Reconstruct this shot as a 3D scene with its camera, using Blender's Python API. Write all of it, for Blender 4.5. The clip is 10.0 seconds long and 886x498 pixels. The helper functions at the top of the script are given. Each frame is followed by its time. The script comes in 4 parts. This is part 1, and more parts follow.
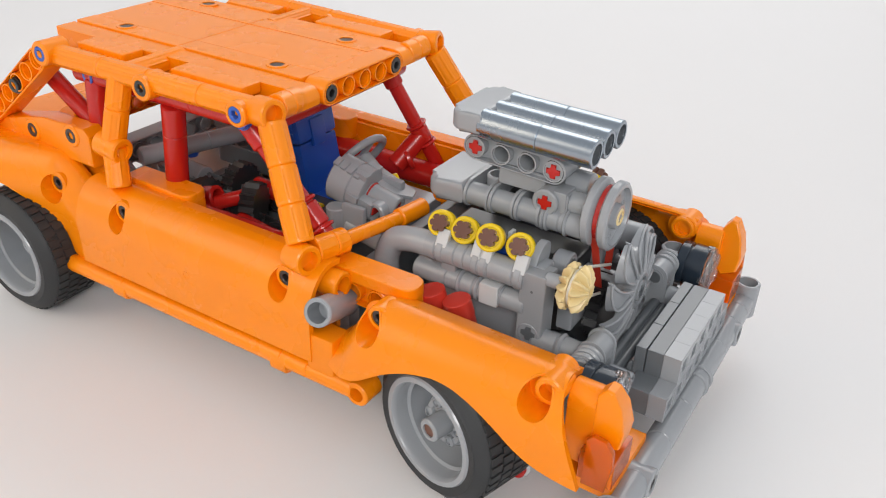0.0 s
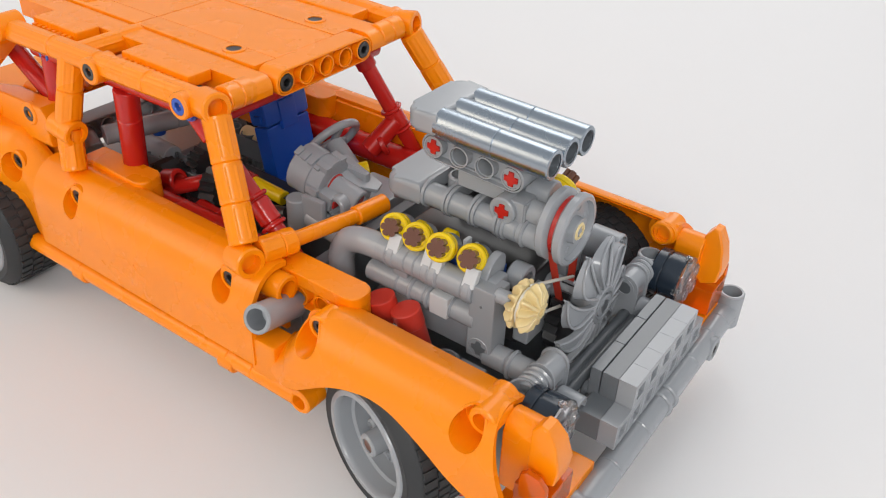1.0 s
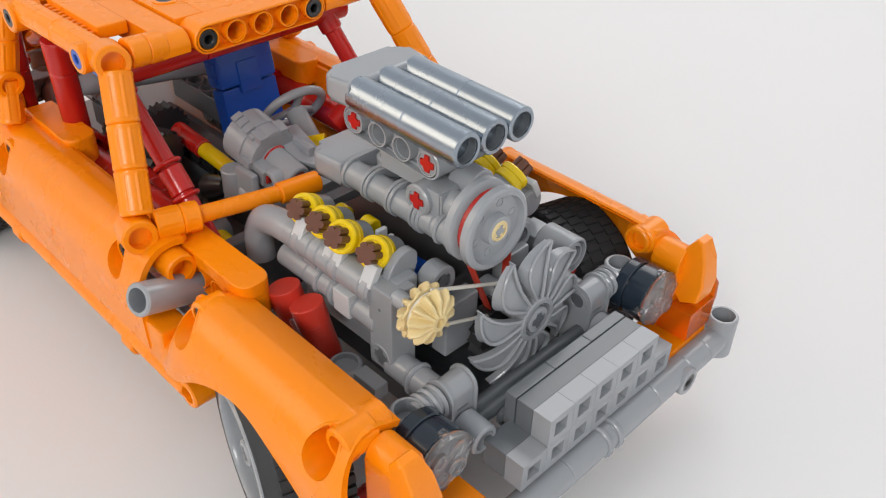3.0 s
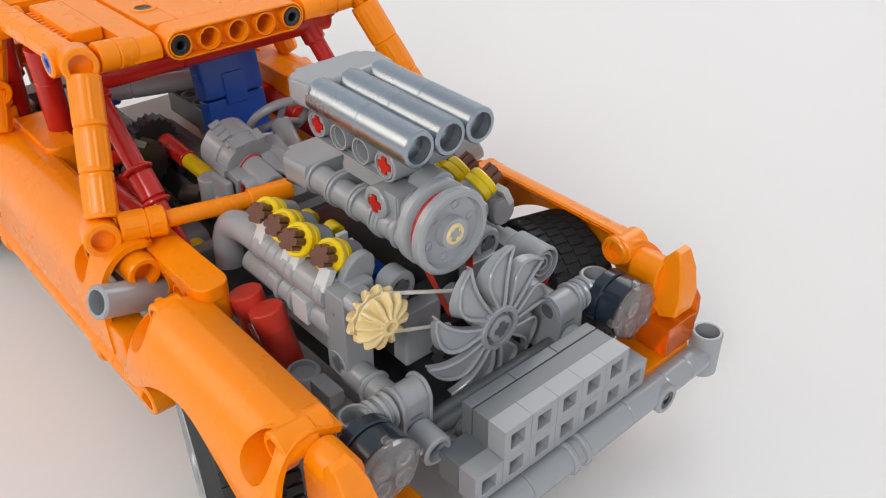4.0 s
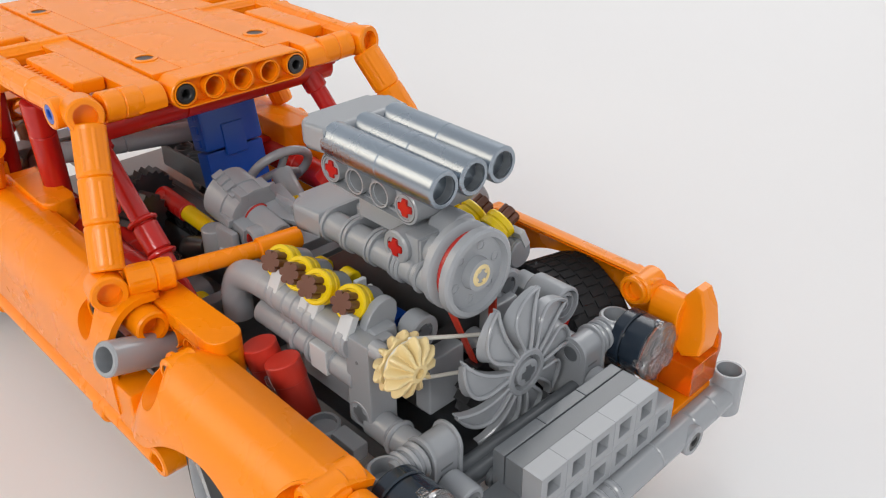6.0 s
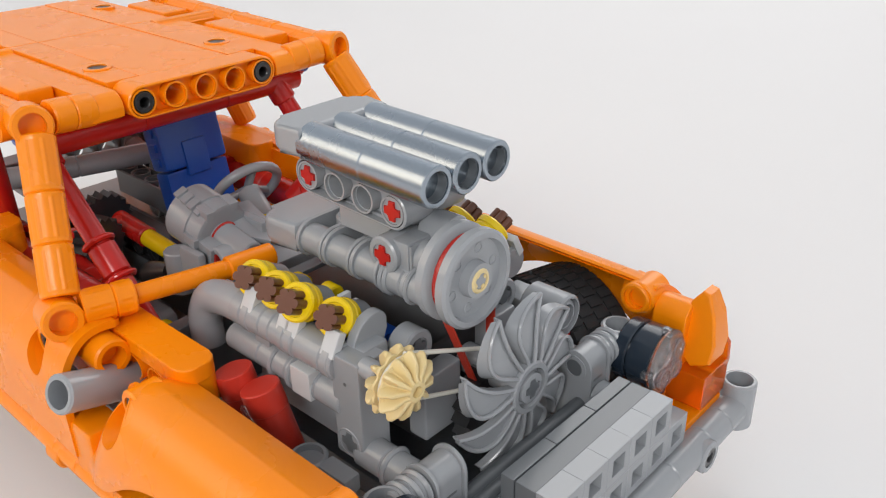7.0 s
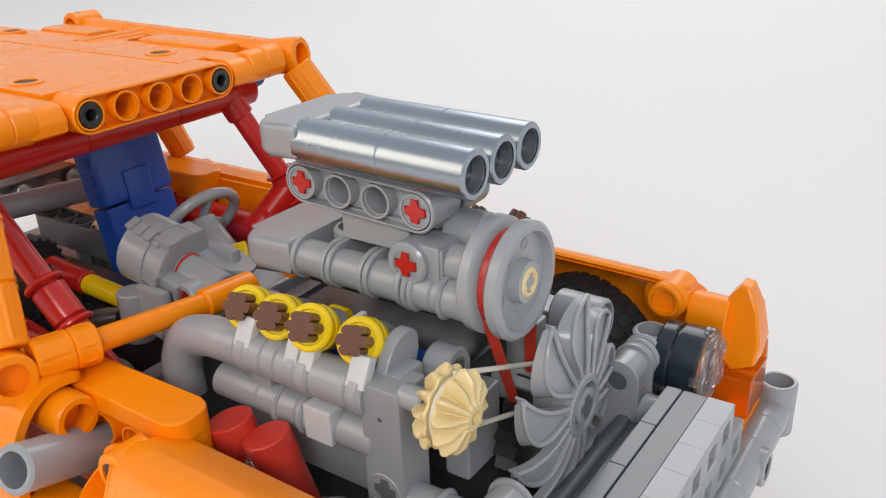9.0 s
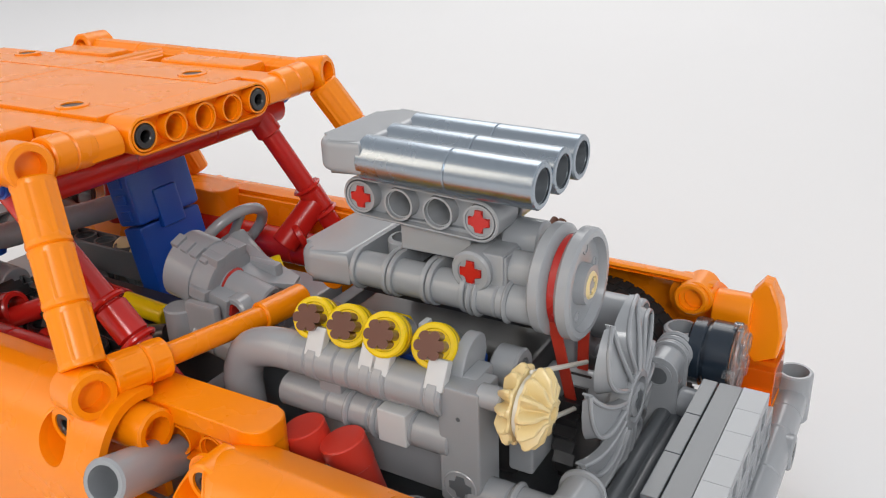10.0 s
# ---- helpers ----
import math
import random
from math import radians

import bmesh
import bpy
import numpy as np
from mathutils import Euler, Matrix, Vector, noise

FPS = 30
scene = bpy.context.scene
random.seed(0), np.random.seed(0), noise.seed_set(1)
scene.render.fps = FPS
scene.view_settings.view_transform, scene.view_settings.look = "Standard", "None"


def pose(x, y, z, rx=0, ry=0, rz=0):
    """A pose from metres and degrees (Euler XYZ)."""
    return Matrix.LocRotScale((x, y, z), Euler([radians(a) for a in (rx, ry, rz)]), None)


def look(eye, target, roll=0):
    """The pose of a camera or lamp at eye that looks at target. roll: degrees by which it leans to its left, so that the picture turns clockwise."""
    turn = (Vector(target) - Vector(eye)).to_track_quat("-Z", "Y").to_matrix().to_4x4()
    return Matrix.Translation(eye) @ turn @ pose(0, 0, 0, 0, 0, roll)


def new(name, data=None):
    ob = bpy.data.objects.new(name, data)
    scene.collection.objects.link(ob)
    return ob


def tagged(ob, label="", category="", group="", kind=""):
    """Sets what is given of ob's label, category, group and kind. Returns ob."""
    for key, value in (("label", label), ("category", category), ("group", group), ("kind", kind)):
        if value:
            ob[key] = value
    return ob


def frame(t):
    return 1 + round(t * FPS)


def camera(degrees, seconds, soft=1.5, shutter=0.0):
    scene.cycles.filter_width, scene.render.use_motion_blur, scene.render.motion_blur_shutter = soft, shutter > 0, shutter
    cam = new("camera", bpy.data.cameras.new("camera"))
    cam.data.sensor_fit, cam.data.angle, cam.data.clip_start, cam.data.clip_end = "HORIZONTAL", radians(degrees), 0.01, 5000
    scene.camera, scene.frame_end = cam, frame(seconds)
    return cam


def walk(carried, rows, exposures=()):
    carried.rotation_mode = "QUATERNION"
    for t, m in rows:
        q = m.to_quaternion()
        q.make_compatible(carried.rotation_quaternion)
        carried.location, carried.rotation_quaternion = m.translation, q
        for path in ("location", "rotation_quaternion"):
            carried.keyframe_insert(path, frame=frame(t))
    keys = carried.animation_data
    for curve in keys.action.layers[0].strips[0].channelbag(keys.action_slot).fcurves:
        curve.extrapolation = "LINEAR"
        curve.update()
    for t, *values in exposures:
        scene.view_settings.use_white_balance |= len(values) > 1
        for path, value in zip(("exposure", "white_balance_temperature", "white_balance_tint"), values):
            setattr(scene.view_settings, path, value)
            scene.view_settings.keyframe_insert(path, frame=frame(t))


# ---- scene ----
cam = camera(54.64, 10.0, 1.15)
PATH = [
    (0, (0.14974, -0.19880, 0.17600), (0.03776, -0.01377, 0.05059), 2.194),
    (0.5, (0.15578, -0.18426, 0.18357), (0.04155, -0.00640, 0.05007), 2.512),
    (1, (0.15868, -0.16880, 0.18553), (0.04166, 0.00143, 0.04472), 2.622),
    (1.5, (0.15931, -0.15109, 0.18151), (0.03835, 0.01161, 0.03523), 2.641),
    (2, (0.16309, -0.13767, 0.17858), (0.03647, 0.01786, 0.02931), 2.400),
    (2.5, (0.16993, -0.12399, 0.17425), (0.03607, 0.02529, 0.02493), 2.033),
    (3, (0.17971, -0.11588, 0.17278), (0.03789, 0.02830, 0.02582), 1.467),
    (3.2, (0.18541, -0.11103, 0.17035), (0.03886, 0.03065, 0.02560), 0.986),
    (4.5, (0.19304, -0.10152, 0.16362), (0.03579, 0.03755, 0.02784), -0.010),
    (5, (0.19271, -0.10451, 0.16252), (0.03474, 0.03706, 0.03022), -0.213),
    (5.5, (0.18976, -0.10646, 0.16002), (0.03238, 0.03898, 0.03126), -0.358),
    (6, (0.18312, -0.10867, 0.15989), (0.02751, 0.04226, 0.03536), -0.417),
    (6.2, (0.17870, -0.10836, 0.15832), (0.02420, 0.04523, 0.03567), -0.404),
    (7.3, (0.16777, -0.10574, 0.14238), (0.01893, 0.06190, 0.03174), -1.319),
    (7.5, (0.16406, -0.10744, 0.14018), (0.01831, 0.06374, 0.03084), -1.181),
    (8, (0.15673, -0.10648, 0.13415), (0.01538, 0.07096, 0.02909), -1.604),
    (8.5, (0.14946, -0.10632, 0.13179), (0.01293, 0.07656, 0.02973), -1.977),
    (9, (0.14234, -0.10770, 0.12910), (0.01128, 0.08025, 0.02912), -2.109),
    (9.5, (0.13668, -0.11275, 0.13013), (0.01157, 0.07982, 0.03131), -2.205),
    (10, (0.13004, -0.12380, 0.13285), (0.01146, 0.07314, 0.03459), -2.254),
]
walk(cam, [(t, look(eye, target, roll)) for t, eye, target, roll in PATH])
# ---- end of camera

# ---- light ----
world = bpy.data.worlds.new("studio_world")
scene.world = world
world.use_nodes = True
bg = world.node_tree.nodes["Background"]
bg.inputs["Color"].default_value = (0.94, 0.955, 1.0, 1.0)
# white walls all round, the ceiling overhead dimmer
way = world.node_tree.nodes.new("ShaderNodeTexCoord")
split = world.node_tree.nodes.new("ShaderNodeSeparateXYZ")
fade = world.node_tree.nodes.new("ShaderNodeMapRange")
fade.inputs["From Min"].default_value, fade.inputs["From Max"].default_value = 0.1, 1.0
fade.inputs["To Min"].default_value, fade.inputs["To Max"].default_value = 1.04, 0.48
world.node_tree.links.new(way.outputs["Generated"], split.inputs[0])
world.node_tree.links.new(split.outputs["Z"], fade.inputs["Value"])
world.node_tree.links.new(fade.outputs[0], bg.inputs["Strength"])


def softbox(name, eye, target, size, watts, color):
    lamp = bpy.data.lights.new(name, "AREA")
    lamp.shape, lamp.size, lamp.energy, lamp.color = "SQUARE", size, watts, color
    ob = new(name, lamp)
    ob.matrix_world = look(eye, target)
    return ob


# area lamps added out of view to stand for soft window light
softbox("softbox_rear", (-0.50, -0.62, 0.52), (0.02, 0.0, 0.05), 0.5, 1.7, (1.0, 0.80, 0.58))
softbox("softbox_back", (-0.25, 1.00, 0.95), (0.0, 0.1, 0.0), 0.8, 5.4, (1.0, 0.985, 0.97))
softbox("softbox_front", (0.42, -0.62, 0.50), (0.05, 0.0, 0.06), 0.25, 2.5, (1.0, 0.98, 0.96))
scene.view_settings.exposure = 0.0

# ---- materials ----


def plastic(name, color, rough=0.28, vary=0.05, bump=0.02, scale=220.0, metal=0.0, trans=0.0, alpha=1.0, coat=0.15, ior=1.5, spec=0.5):
    """Moulded plastic: faint mottling, uneven gloss from handling and a very fine relief."""
    m = bpy.data.materials.new(name)
    m.use_nodes = True
    nt = m.node_tree
    b = nt.nodes["Principled BSDF"]
    geo = nt.nodes.new("ShaderNodeTexCoord")
    big = nt.nodes.new("ShaderNodeTexNoise")
    big.inputs["Scale"].default_value, big.inputs["Detail"].default_value = scale * 0.25, 4.0
    fine = nt.nodes.new("ShaderNodeTexNoise")
    fine.inputs["Scale"].default_value, fine.inputs["Detail"].default_value = scale * 6.0, 3.0
    for tex in (big, fine):
        nt.links.new(geo.outputs["Object"], tex.inputs["Vector"])
    info = nt.nodes.new("ShaderNodeObjectInfo")
    add = nt.nodes.new("ShaderNodeMath")
    add.operation = "ADD"
    nt.links.new(big.outputs["Fac"], add.inputs[0])
    nt.links.new(info.outputs["Random"], add.inputs[1])
    val = nt.nodes.new("ShaderNodeMapRange")
    val.inputs["From Min"].default_value, val.inputs["From Max"].default_value = 0.2, 1.6
    val.inputs["To Min"].default_value, val.inputs["To Max"].default_value = 1.0 - vary, 1.0 + vary
    nt.links.new(add.outputs[0], val.inputs["Value"])
    hsv = nt.nodes.new("ShaderNodeHueSaturation")
    hsv.inputs["Color"].default_value = (*color, 1.0)
    nt.links.new(val.outputs[0], hsv.inputs["Value"])
    nt.links.new(hsv.outputs[0], b.inputs["Base Color"])
    rr = nt.nodes.new("ShaderNodeMapRange")
    rr.inputs["From Min"].default_value, rr.inputs["From Max"].default_value = 0.3, 0.7
    rr.inputs["To Min"].default_value, rr.inputs["To Max"].default_value = rough * 0.92, rough * 1.1
    nt.links.new(big.outputs["Fac"], rr.inputs["Value"])
    nt.links.new(rr.outputs[0], b.inputs["Roughness"])
    bp = nt.nodes.new("ShaderNodeBump")
    bp.inputs["Strength"].default_value, bp.inputs["Distance"].default_value = bump, 0.0002
    nt.links.new(fine.outputs["Fac"], bp.inputs["Height"])
    nt.links.new(bp.outputs[0], b.inputs["Normal"])
    b.inputs["Metallic"].default_value = metal
    b.inputs["Transmission Weight"].default_value = trans
    b.inputs["Coat Weight"].default_value = coat
    b.inputs["Coat Roughness"].default_value = 0.12
    b.inputs["IOR"].default_value = ior
    b.inputs["Specular IOR Level"].default_value = spec
    return m


ORANGE = plastic("orange_plastic", (0.95, 0.262, 0.0015), 0.27, coat=0.05, spec=0.38)
GREY = plastic("light_grey_plastic", (0.315, 0.332, 0.35), 0.22)
# pale grey, lightened further to imitate gloss highlights on clips and tabs
PALE_GLINT = plastic("pale_glint_grey_plastic", (0.56, 0.58, 0.59), 0.25)
SLATE = plastic("mid_grey_plastic", (0.135, 0.148, 0.160), 0.3)
DARK = plastic("dark_grey_plastic", (0.108, 0.119, 0.129), 0.3)
STEEL = plastic("silver_lacquer", (0.34, 0.39, 0.44), 0.27, coat=0.0, metal=0.97, vary=0.08, bump=0.06)
BLACK = plastic("black_plastic", (0.020, 0.020, 0.021), 0.34)
NAVY = plastic("dark_navy_plastic", (0.016, 0.026, 0.040), 0.2)
RED = plastic("red_plastic", (0.50, 0.014, 0.010), 0.25)
DEEPRED = plastic("deep_red_plastic", (0.44, 0.022, 0.016), 0.26)
CANRED = plastic("frosted_red_plastic", (0.62, 0.040, 0.022), 0.34, coat=0.05)
BROWN = plastic("reddish_brown_plastic", (0.13, 0.048, 0.026), 0.3)
YELLOW = plastic("yellow_plastic", (0.88, 0.62, 0.004), 0.25)
TAN = plastic("tan_plastic", (0.75, 0.60, 0.30), 0.36)
BLUE = plastic("blue_plastic", (0.010, 0.082, 0.44), 0.3)
WHITE = plastic("white_rubber_band", (0.74, 0.72, 0.64), 0.5)
RUBBER = plastic("tyre_rubber", (0.028, 0.030, 0.032), 0.6, bump=0.25, coat=0.0)
BAND = plastic("red_rubber_band", (0.50, 0.035, 0.015), 0.5, coat=0.0)
AMBER = plastic("clear_orange_plastic", (1.0, 0.24, 0.008), 0.1, trans=0.62, coat=0.2, ior=1.4)
CLEAR = plastic("clear_plastic", (0.95, 0.96, 0.97), 0.03, trans=0.93, coat=0.0, ior=1.45)
PAPER = plastic("white_paper", (0.80, 0.794, 0.79), 0.7, vary=0.02, bump=0.08, scale=60.0, coat=0.0)

# ---- mesh tools: one unit is the 8 mm grid of the bricks ----
U = 0.008
X, Y, Z = Vector((1, 0, 0)), Vector((0, 1, 0)), Vector((0, 0, 1))


def V(*p):
    return Vector(p)


def basis(axis):
    a = Vector(axis).normalized()
    s = Z if abs(a.z) < 0.9 else X
    e1 = s.cross(a).normalized()
    return a, e1, a.cross(e1)


def lathe(bm, p0, axis, prof, seg=24, closed=False):
    """Turn a profile of (along, radius) about the axis through p0."""
    a, e1, e2 = basis(axis)
    p0 = Vector(p0)
    rings = []
    for h, r in prof:
        if r < 1e-6:
            rings.append([bm.verts.new(p0 + a * h)])
        else:
            rings.append([bm.verts.new(p0 + a * h + (e1 * math.cos(q) + e2 * math.sin(q)) * r) for q in (2 * math.pi * k / seg for k in range(seg))])
    pairs = list(zip(rings, rings[1:])) + ([(rings[-1], rings[0])] if closed else [])
    for lo, hi in pairs:
        for k in range(seg):
            j = (k + 1) % seg
            if len(lo) == 1 and len(hi) == 1:
                break
            if len(lo) == 1:
                bm.faces.new((lo[0], hi[j], hi[k]))
            elif len(hi) == 1:
                bm.faces.new((lo[k], lo[j], hi[0]))
            else:
                bm.faces.new((lo[k], lo[j], hi[j], hi[k]))


def rod(bm, p0, p1, r, e=0.05, seg=20):
    """A solid round bar with eased ends."""
    d = Vector(p1) - Vector(p0)
    L = d.length
    lathe(bm, p0, d, [(0, 0), (0, r - e), (e, r), (L - e, r), (L, r - e), (L, 0)], seg)


def tube(bm, p0, p1, r, ri, e=0.05, seg=24, deep=None):
    """A hollow round bar; deep: how far the bore goes in from each end."""
    d = Vector(p1) - Vector(p0)
    L = d.length
    if deep:
        prof = [(deep, 0), (deep, ri), (0, ri), (0, r - e), (e, r), (L - e, r), (L, r - e), (L, ri), (L - deep, ri), (L - deep, 0)]
        lathe(bm, p0, d, prof, seg)
    else:
        lathe(bm, p0, d, [(0, ri), (0, r - e), (e, r), (L - e, r), (L, r - e), (L, ri)], seg, True)


def box(bm, lo, hi, bev=0.05, m=None):
    lo, hi = Vector(lo), Vector(hi)
    mat = Matrix.Translation((lo + hi) / 2) @ Matrix.Diagonal((*(hi - lo), 1))
    if m is not None:
        mat = m @ mat
    vs = bmesh.ops.create_cube(bm, size=1.0, matrix=mat)["verts"]
    if bev:
        es = list({e for v in vs for e in v.link_edges})
        bmesh.ops.bevel(bm, geom=es, offset=bev, segments=2, profile=0.5, affect="EDGES")


def prism(bm, pts, o, e1, e2, depth, bev=0.0, seg=2):
    """A flat outline pts, laid out along e1 and e2 from o, given a depth along e1 x e2."""
    o, e1, e2 = Vector(o), Vector(e1), Vector(e2)
    n = e1.cross(e2).normalized() * depth
    lo = [bm.verts.new(o + e1 * a + e2 * b) for a, b in pts]
    hi = [bm.verts.new(v.co + n) for v in lo]
    faces = [bm.faces.new(lo[::-1]), bm.faces.new(hi)]
    k = len(lo)
    for i in range(k):
        faces.append(bm.faces.new((lo[i], lo[(i + 1) % k], hi[(i + 1) % k], hi[i])))
    if bev:
        es = list({e for f in faces[:2] for e in f.edges})
        bmesh.ops.bevel(bm, geom=es, offset=bev, segments=seg, profile=0.5, affect="EDGES")


def arc(cx, cy, r, a0, a1, n=8):
    return [(cx + r * math.cos(radians(a0 + (a1 - a0) * k / n)), cy + r * math.sin(radians(a0 + (a1 - a0) * k / n))) for k in range(n + 1)]


def shell(bm, rows, th):
    """A thin skin over a grid of points, th thick against its normals."""
    rows = [[Vector(p) for p in row] for row in rows]
    n, k = len(rows), len(rows[0])
    inner = []
    for i in range(n):
        line = []
        for j in range(k):
            du = rows[min(i + 1, n - 1)][j] - rows[max(i - 1, 0)][j]
            dv = rows[i][min(j + 1, k - 1)] - rows[i][max(j - 1, 0)]
            nn = du.cross(dv)
            line.append(rows[i][j] - (nn.normalized() if nn.length > 1e-9 else Z) * th)
        inner.append(line)
    a = [[bm.verts.new(p) for p in row] for row in rows]
    b = [[bm.verts.new(p) for p in row] for row in inner]
    for i in range(n - 1):
        for j in range(k - 1):
            bm.faces.new((a[i][j], a[i + 1][j], a[i + 1][j + 1], a[i][j + 1]))
            bm.faces.new((b[i][j], b[i][j + 1], b[i + 1][j + 1], b[i + 1][j]))
    for i in range(n - 1):
        for j in (0, k - 1):
            bm.faces.new((a[i][j], b[i][j], b[i + 1][j], a[i + 1][j]))
    for j in range(k - 1):
        for i in (0, n - 1):
            bm.faces.new((a[i][j], a[i][j + 1], b[i][j + 1], b[i][j]))


def beam(bm, n, first, along, hole, h=0.47, t=0.98, skip=()):
    """A studless beam of n holes: rim, sunken web and a collar round each hole. first: the middle of the first hole."""
    al, ho = Vector(along).normalized(), Vector(hole).normalized()
    sd = ho.cross(al)
    first = Vector(first) - ho * t / 2
    at = lambda a, b, c: first + al * a + sd * b + ho * c
    seg = 24
    web = 0.3
    for i in range(n):
        outer, inner = [], []
        for k in range(seg):
            q = 2 * math.pi * k / seg
            c, s = math.cos(q), math.sin(q)
            if (i == 0 and c < 0) or (i == n - 1 and c > 0):
                o = (c * h, s * h)
            else:
                f = min(0.5 / max(abs(c), 1e-6), h / max(abs(s), 1e-6))
                o = (c * f, s * f)
            outer.append((i + o[0], o[1]))
            inner.append((i + c * (0.3 if i in skip else 0.375), s * (0.3 if i in skip else 0.375)))
        lo_o = [bm.verts.new(at(*p, web)) for p in outer]
        lo_i = [bm.verts.new(at(*p, web)) for p in inner]
        hi_o = [bm.verts.new(at(*p, t - web)) for p in outer]
        hi_i = [bm.verts.new(at(*p, t - web)) for p in inner]
        for k in range(seg):
            j = (k + 1) % seg
            bm.faces.new((lo_i[k], lo_i[j], lo_o[j], lo_o[k]))
            bm.faces.new((hi_o[k], hi_o[j], hi_i[j], hi_i[k]))
        if i not in skip:
            prof = [(web, 0.375), (0, 0.375), (0, 0.325), (0.1, 0.325), (0.1, 0.3), (t - 0.1, 0.3), (t - 0.1, 0.325), (t, 0.325), (t, 0.375), (t - web, 0.375)]
            rings = [[bm.verts.new(at(i + r * math.cos(2 * math.pi * k / seg), r * math.sin(2 * math.pi * k / seg), z)) for k in range(seg)] for z, r in prof]
            for lo, hi in zip(rings, rings[1:]):
                for k in range(seg):
                    bm.faces.new((lo[k], lo[(k + 1) % seg], hi[(k + 1) % seg], hi[k]))
    bmesh.ops.remove_doubles(bm, verts=bm.verts, dist=1e-4)
    L = n - 1
    def stadium(r):
        return [(L + x, y) for x, y in arc(0, 0, r, -90, 90, 12)] + arc(0, 0, r, 90, 270, 12)
    out, ins = stadium(h), stadium(h - 0.065)
    e = 0.03
    o2 = stadium(h - e)
    loops = [[bm.verts.new(at(*p, z)) for p in pts] for pts, z in ((ins, 0), (o2, 0), (out, e), (out, t - e), (o2, t), (ins, t))]
    k = len(out)
    for lo, hi in list(zip(loops, loops[1:])) + [(loops[-1], loops[0])]:
        for i in range(k):
            bm.faces.new((lo[i], lo[(i + 1) % k], hi[(i + 1) % k], hi[i]))


def cross_axle(bm, p0, p1, r=0.29, w=0.12):
    """A bar of cross section."""
    d = Vector(p1) - Vector(p0)
    a, e1, e2 = basis(d)
    pts = [(r, -w), (r, w), (w, w), (w, r), (-w, r), (-w, w), (-r, w), (-r, -w), (-w, -w), (-w, -r), (w, -r), (w, -w)]
    prism(bm, pts, p0, e1, e2, d.length, 0.025)


def bend(bm, pts, r, seg=20, steps=8):
    """A smooth pipe through the points."""
    pts = [Vector(p) for p in pts]
    line = []
    for i in range(len(pts) - 1):
        p0, p1, p2, p3 = pts[max(i - 1, 0)], pts[i], pts[i + 1], pts[min(i + 2, len(pts) - 1)]
        for s in range(steps):
            t = s / steps
            line.append(0.5 * (2 * p1 + (p2 - p0) * t + (2 * p0 - 5 * p1 + 4 * p2 - p3) * t * t + (3 * p1 - p0 - 3 * p2 + p3) * t ** 3))
    line.append(pts[-1])
    up = Vector((0.3, 0.2, 1)).normalized()
    rings = []
    for i, p in enumerate(line):
        d = (line[min(i + 1, len(line) - 1)] - line[max(i - 1, 0)]).normalized()
        e1 = up.cross(d).normalized()
        e2 = d.cross(e1)
        rings.append([bm.verts.new(p + (e1 * math.cos(2 * math.pi * k / seg) + e2 * math.sin(2 * math.pi * k / seg)) * r) for k in range(seg)])
    for lo, hi in zip(rings, rings[1:]):
        for k in range(seg):
            bm.faces.new((lo[k], lo[(k + 1) % seg], hi[(k + 1) % seg], hi[k]))
    bm.faces.new(rings[0][::-1])
    bm.faces.new(rings[-1])


def part(name, bm, material, parent, label="", sharp=38):
    """Link a bmesh in grid units as one mesh under a thing or a part."""
    bmesh.ops.recalc_face_normals(bm, faces=bm.faces)
    me = bpy.data.meshes.new(name)
    bmesh.ops.scale(bm, vec=(U, U, U), verts=bm.verts)
    bm.to_mesh(me)
    bm.free()
    me.materials.append(material)
    me.polygons.foreach_set("use_smooth", [True] * len(me.polygons))
    me.set_sharp_from_angle(angle=radians(sharp))
    ob = new(name, me)
    ob.parent = parent
    flat = ob.modifiers.new("normals", "WEIGHTED_NORMAL")
    flat.keep_sharp, flat.weight = True, 60
    if label:
        ob["label"] = label
    return ob


def make(name, material, parent, build, label="", sharp=38):
    bm = bmesh.new()
    build(bm)
    return part(name, bm, material, parent, label, sharp)


def fluted(bm, p0, p1, r, n=80):
    """A round bar whose waist carries eight lengthwise ribs."""
    d, e1, e2 = basis(p1 - p0)
    L = (p1 - p0).length
    waist = []
    for k in range(n):
        q = 360.0 * k / n
        near = min(abs(q - w) for w in (25, 65, 115, 155, 205, 245, 295, 335))
        waist.append(r + (0.012 if near < 6.5 else -0.018))
    rings = []
    for h, rs in ((0.0, r - 0.04), (0.04, r), (0.13, r), (0.17, None), (L - 0.17, None), (L - 0.13, r), (L - 0.04, r), (L, r - 0.04)):
        rings.append([bm.verts.new(p0 + d * h + (e1 * math.cos(2 * math.pi * k / n) + e2 * math.sin(2 * math.pi * k / n)) * (waist[k] if rs is None else rs)) for k in range(n)])
    for lo, hi in zip(rings, rings[1:]):
        for k in range(n):
            bm.faces.new((lo[k], lo[(k + 1) % n], hi[(k + 1) % n], hi[k]))
    bm.faces.new(rings[0][::-1])
    bm.faces.new(rings[-1])


def R(name, material, parent, p0, p1, r, label="", cuts=(), ribs=False):
    """A round bar; with cuts, a chain of connectors end to end, each a part. Returns the first."""
    p0, p1 = Vector(p0), Vector(p1)
    stops = [0.0, *cuts, 1.0]
    made = []
    for s, t in zip(stops, stops[1:]):
        a, b = p0.lerp(p1, s), p0.lerp(p1, t)
        def build(bm):
            if ribs:
                fluted(bm, a, b, r)
            else:
                rod(bm, a, b, r, 0.04, 24)
        made.append(make(name, material, parent, build, label))
    return made[0]


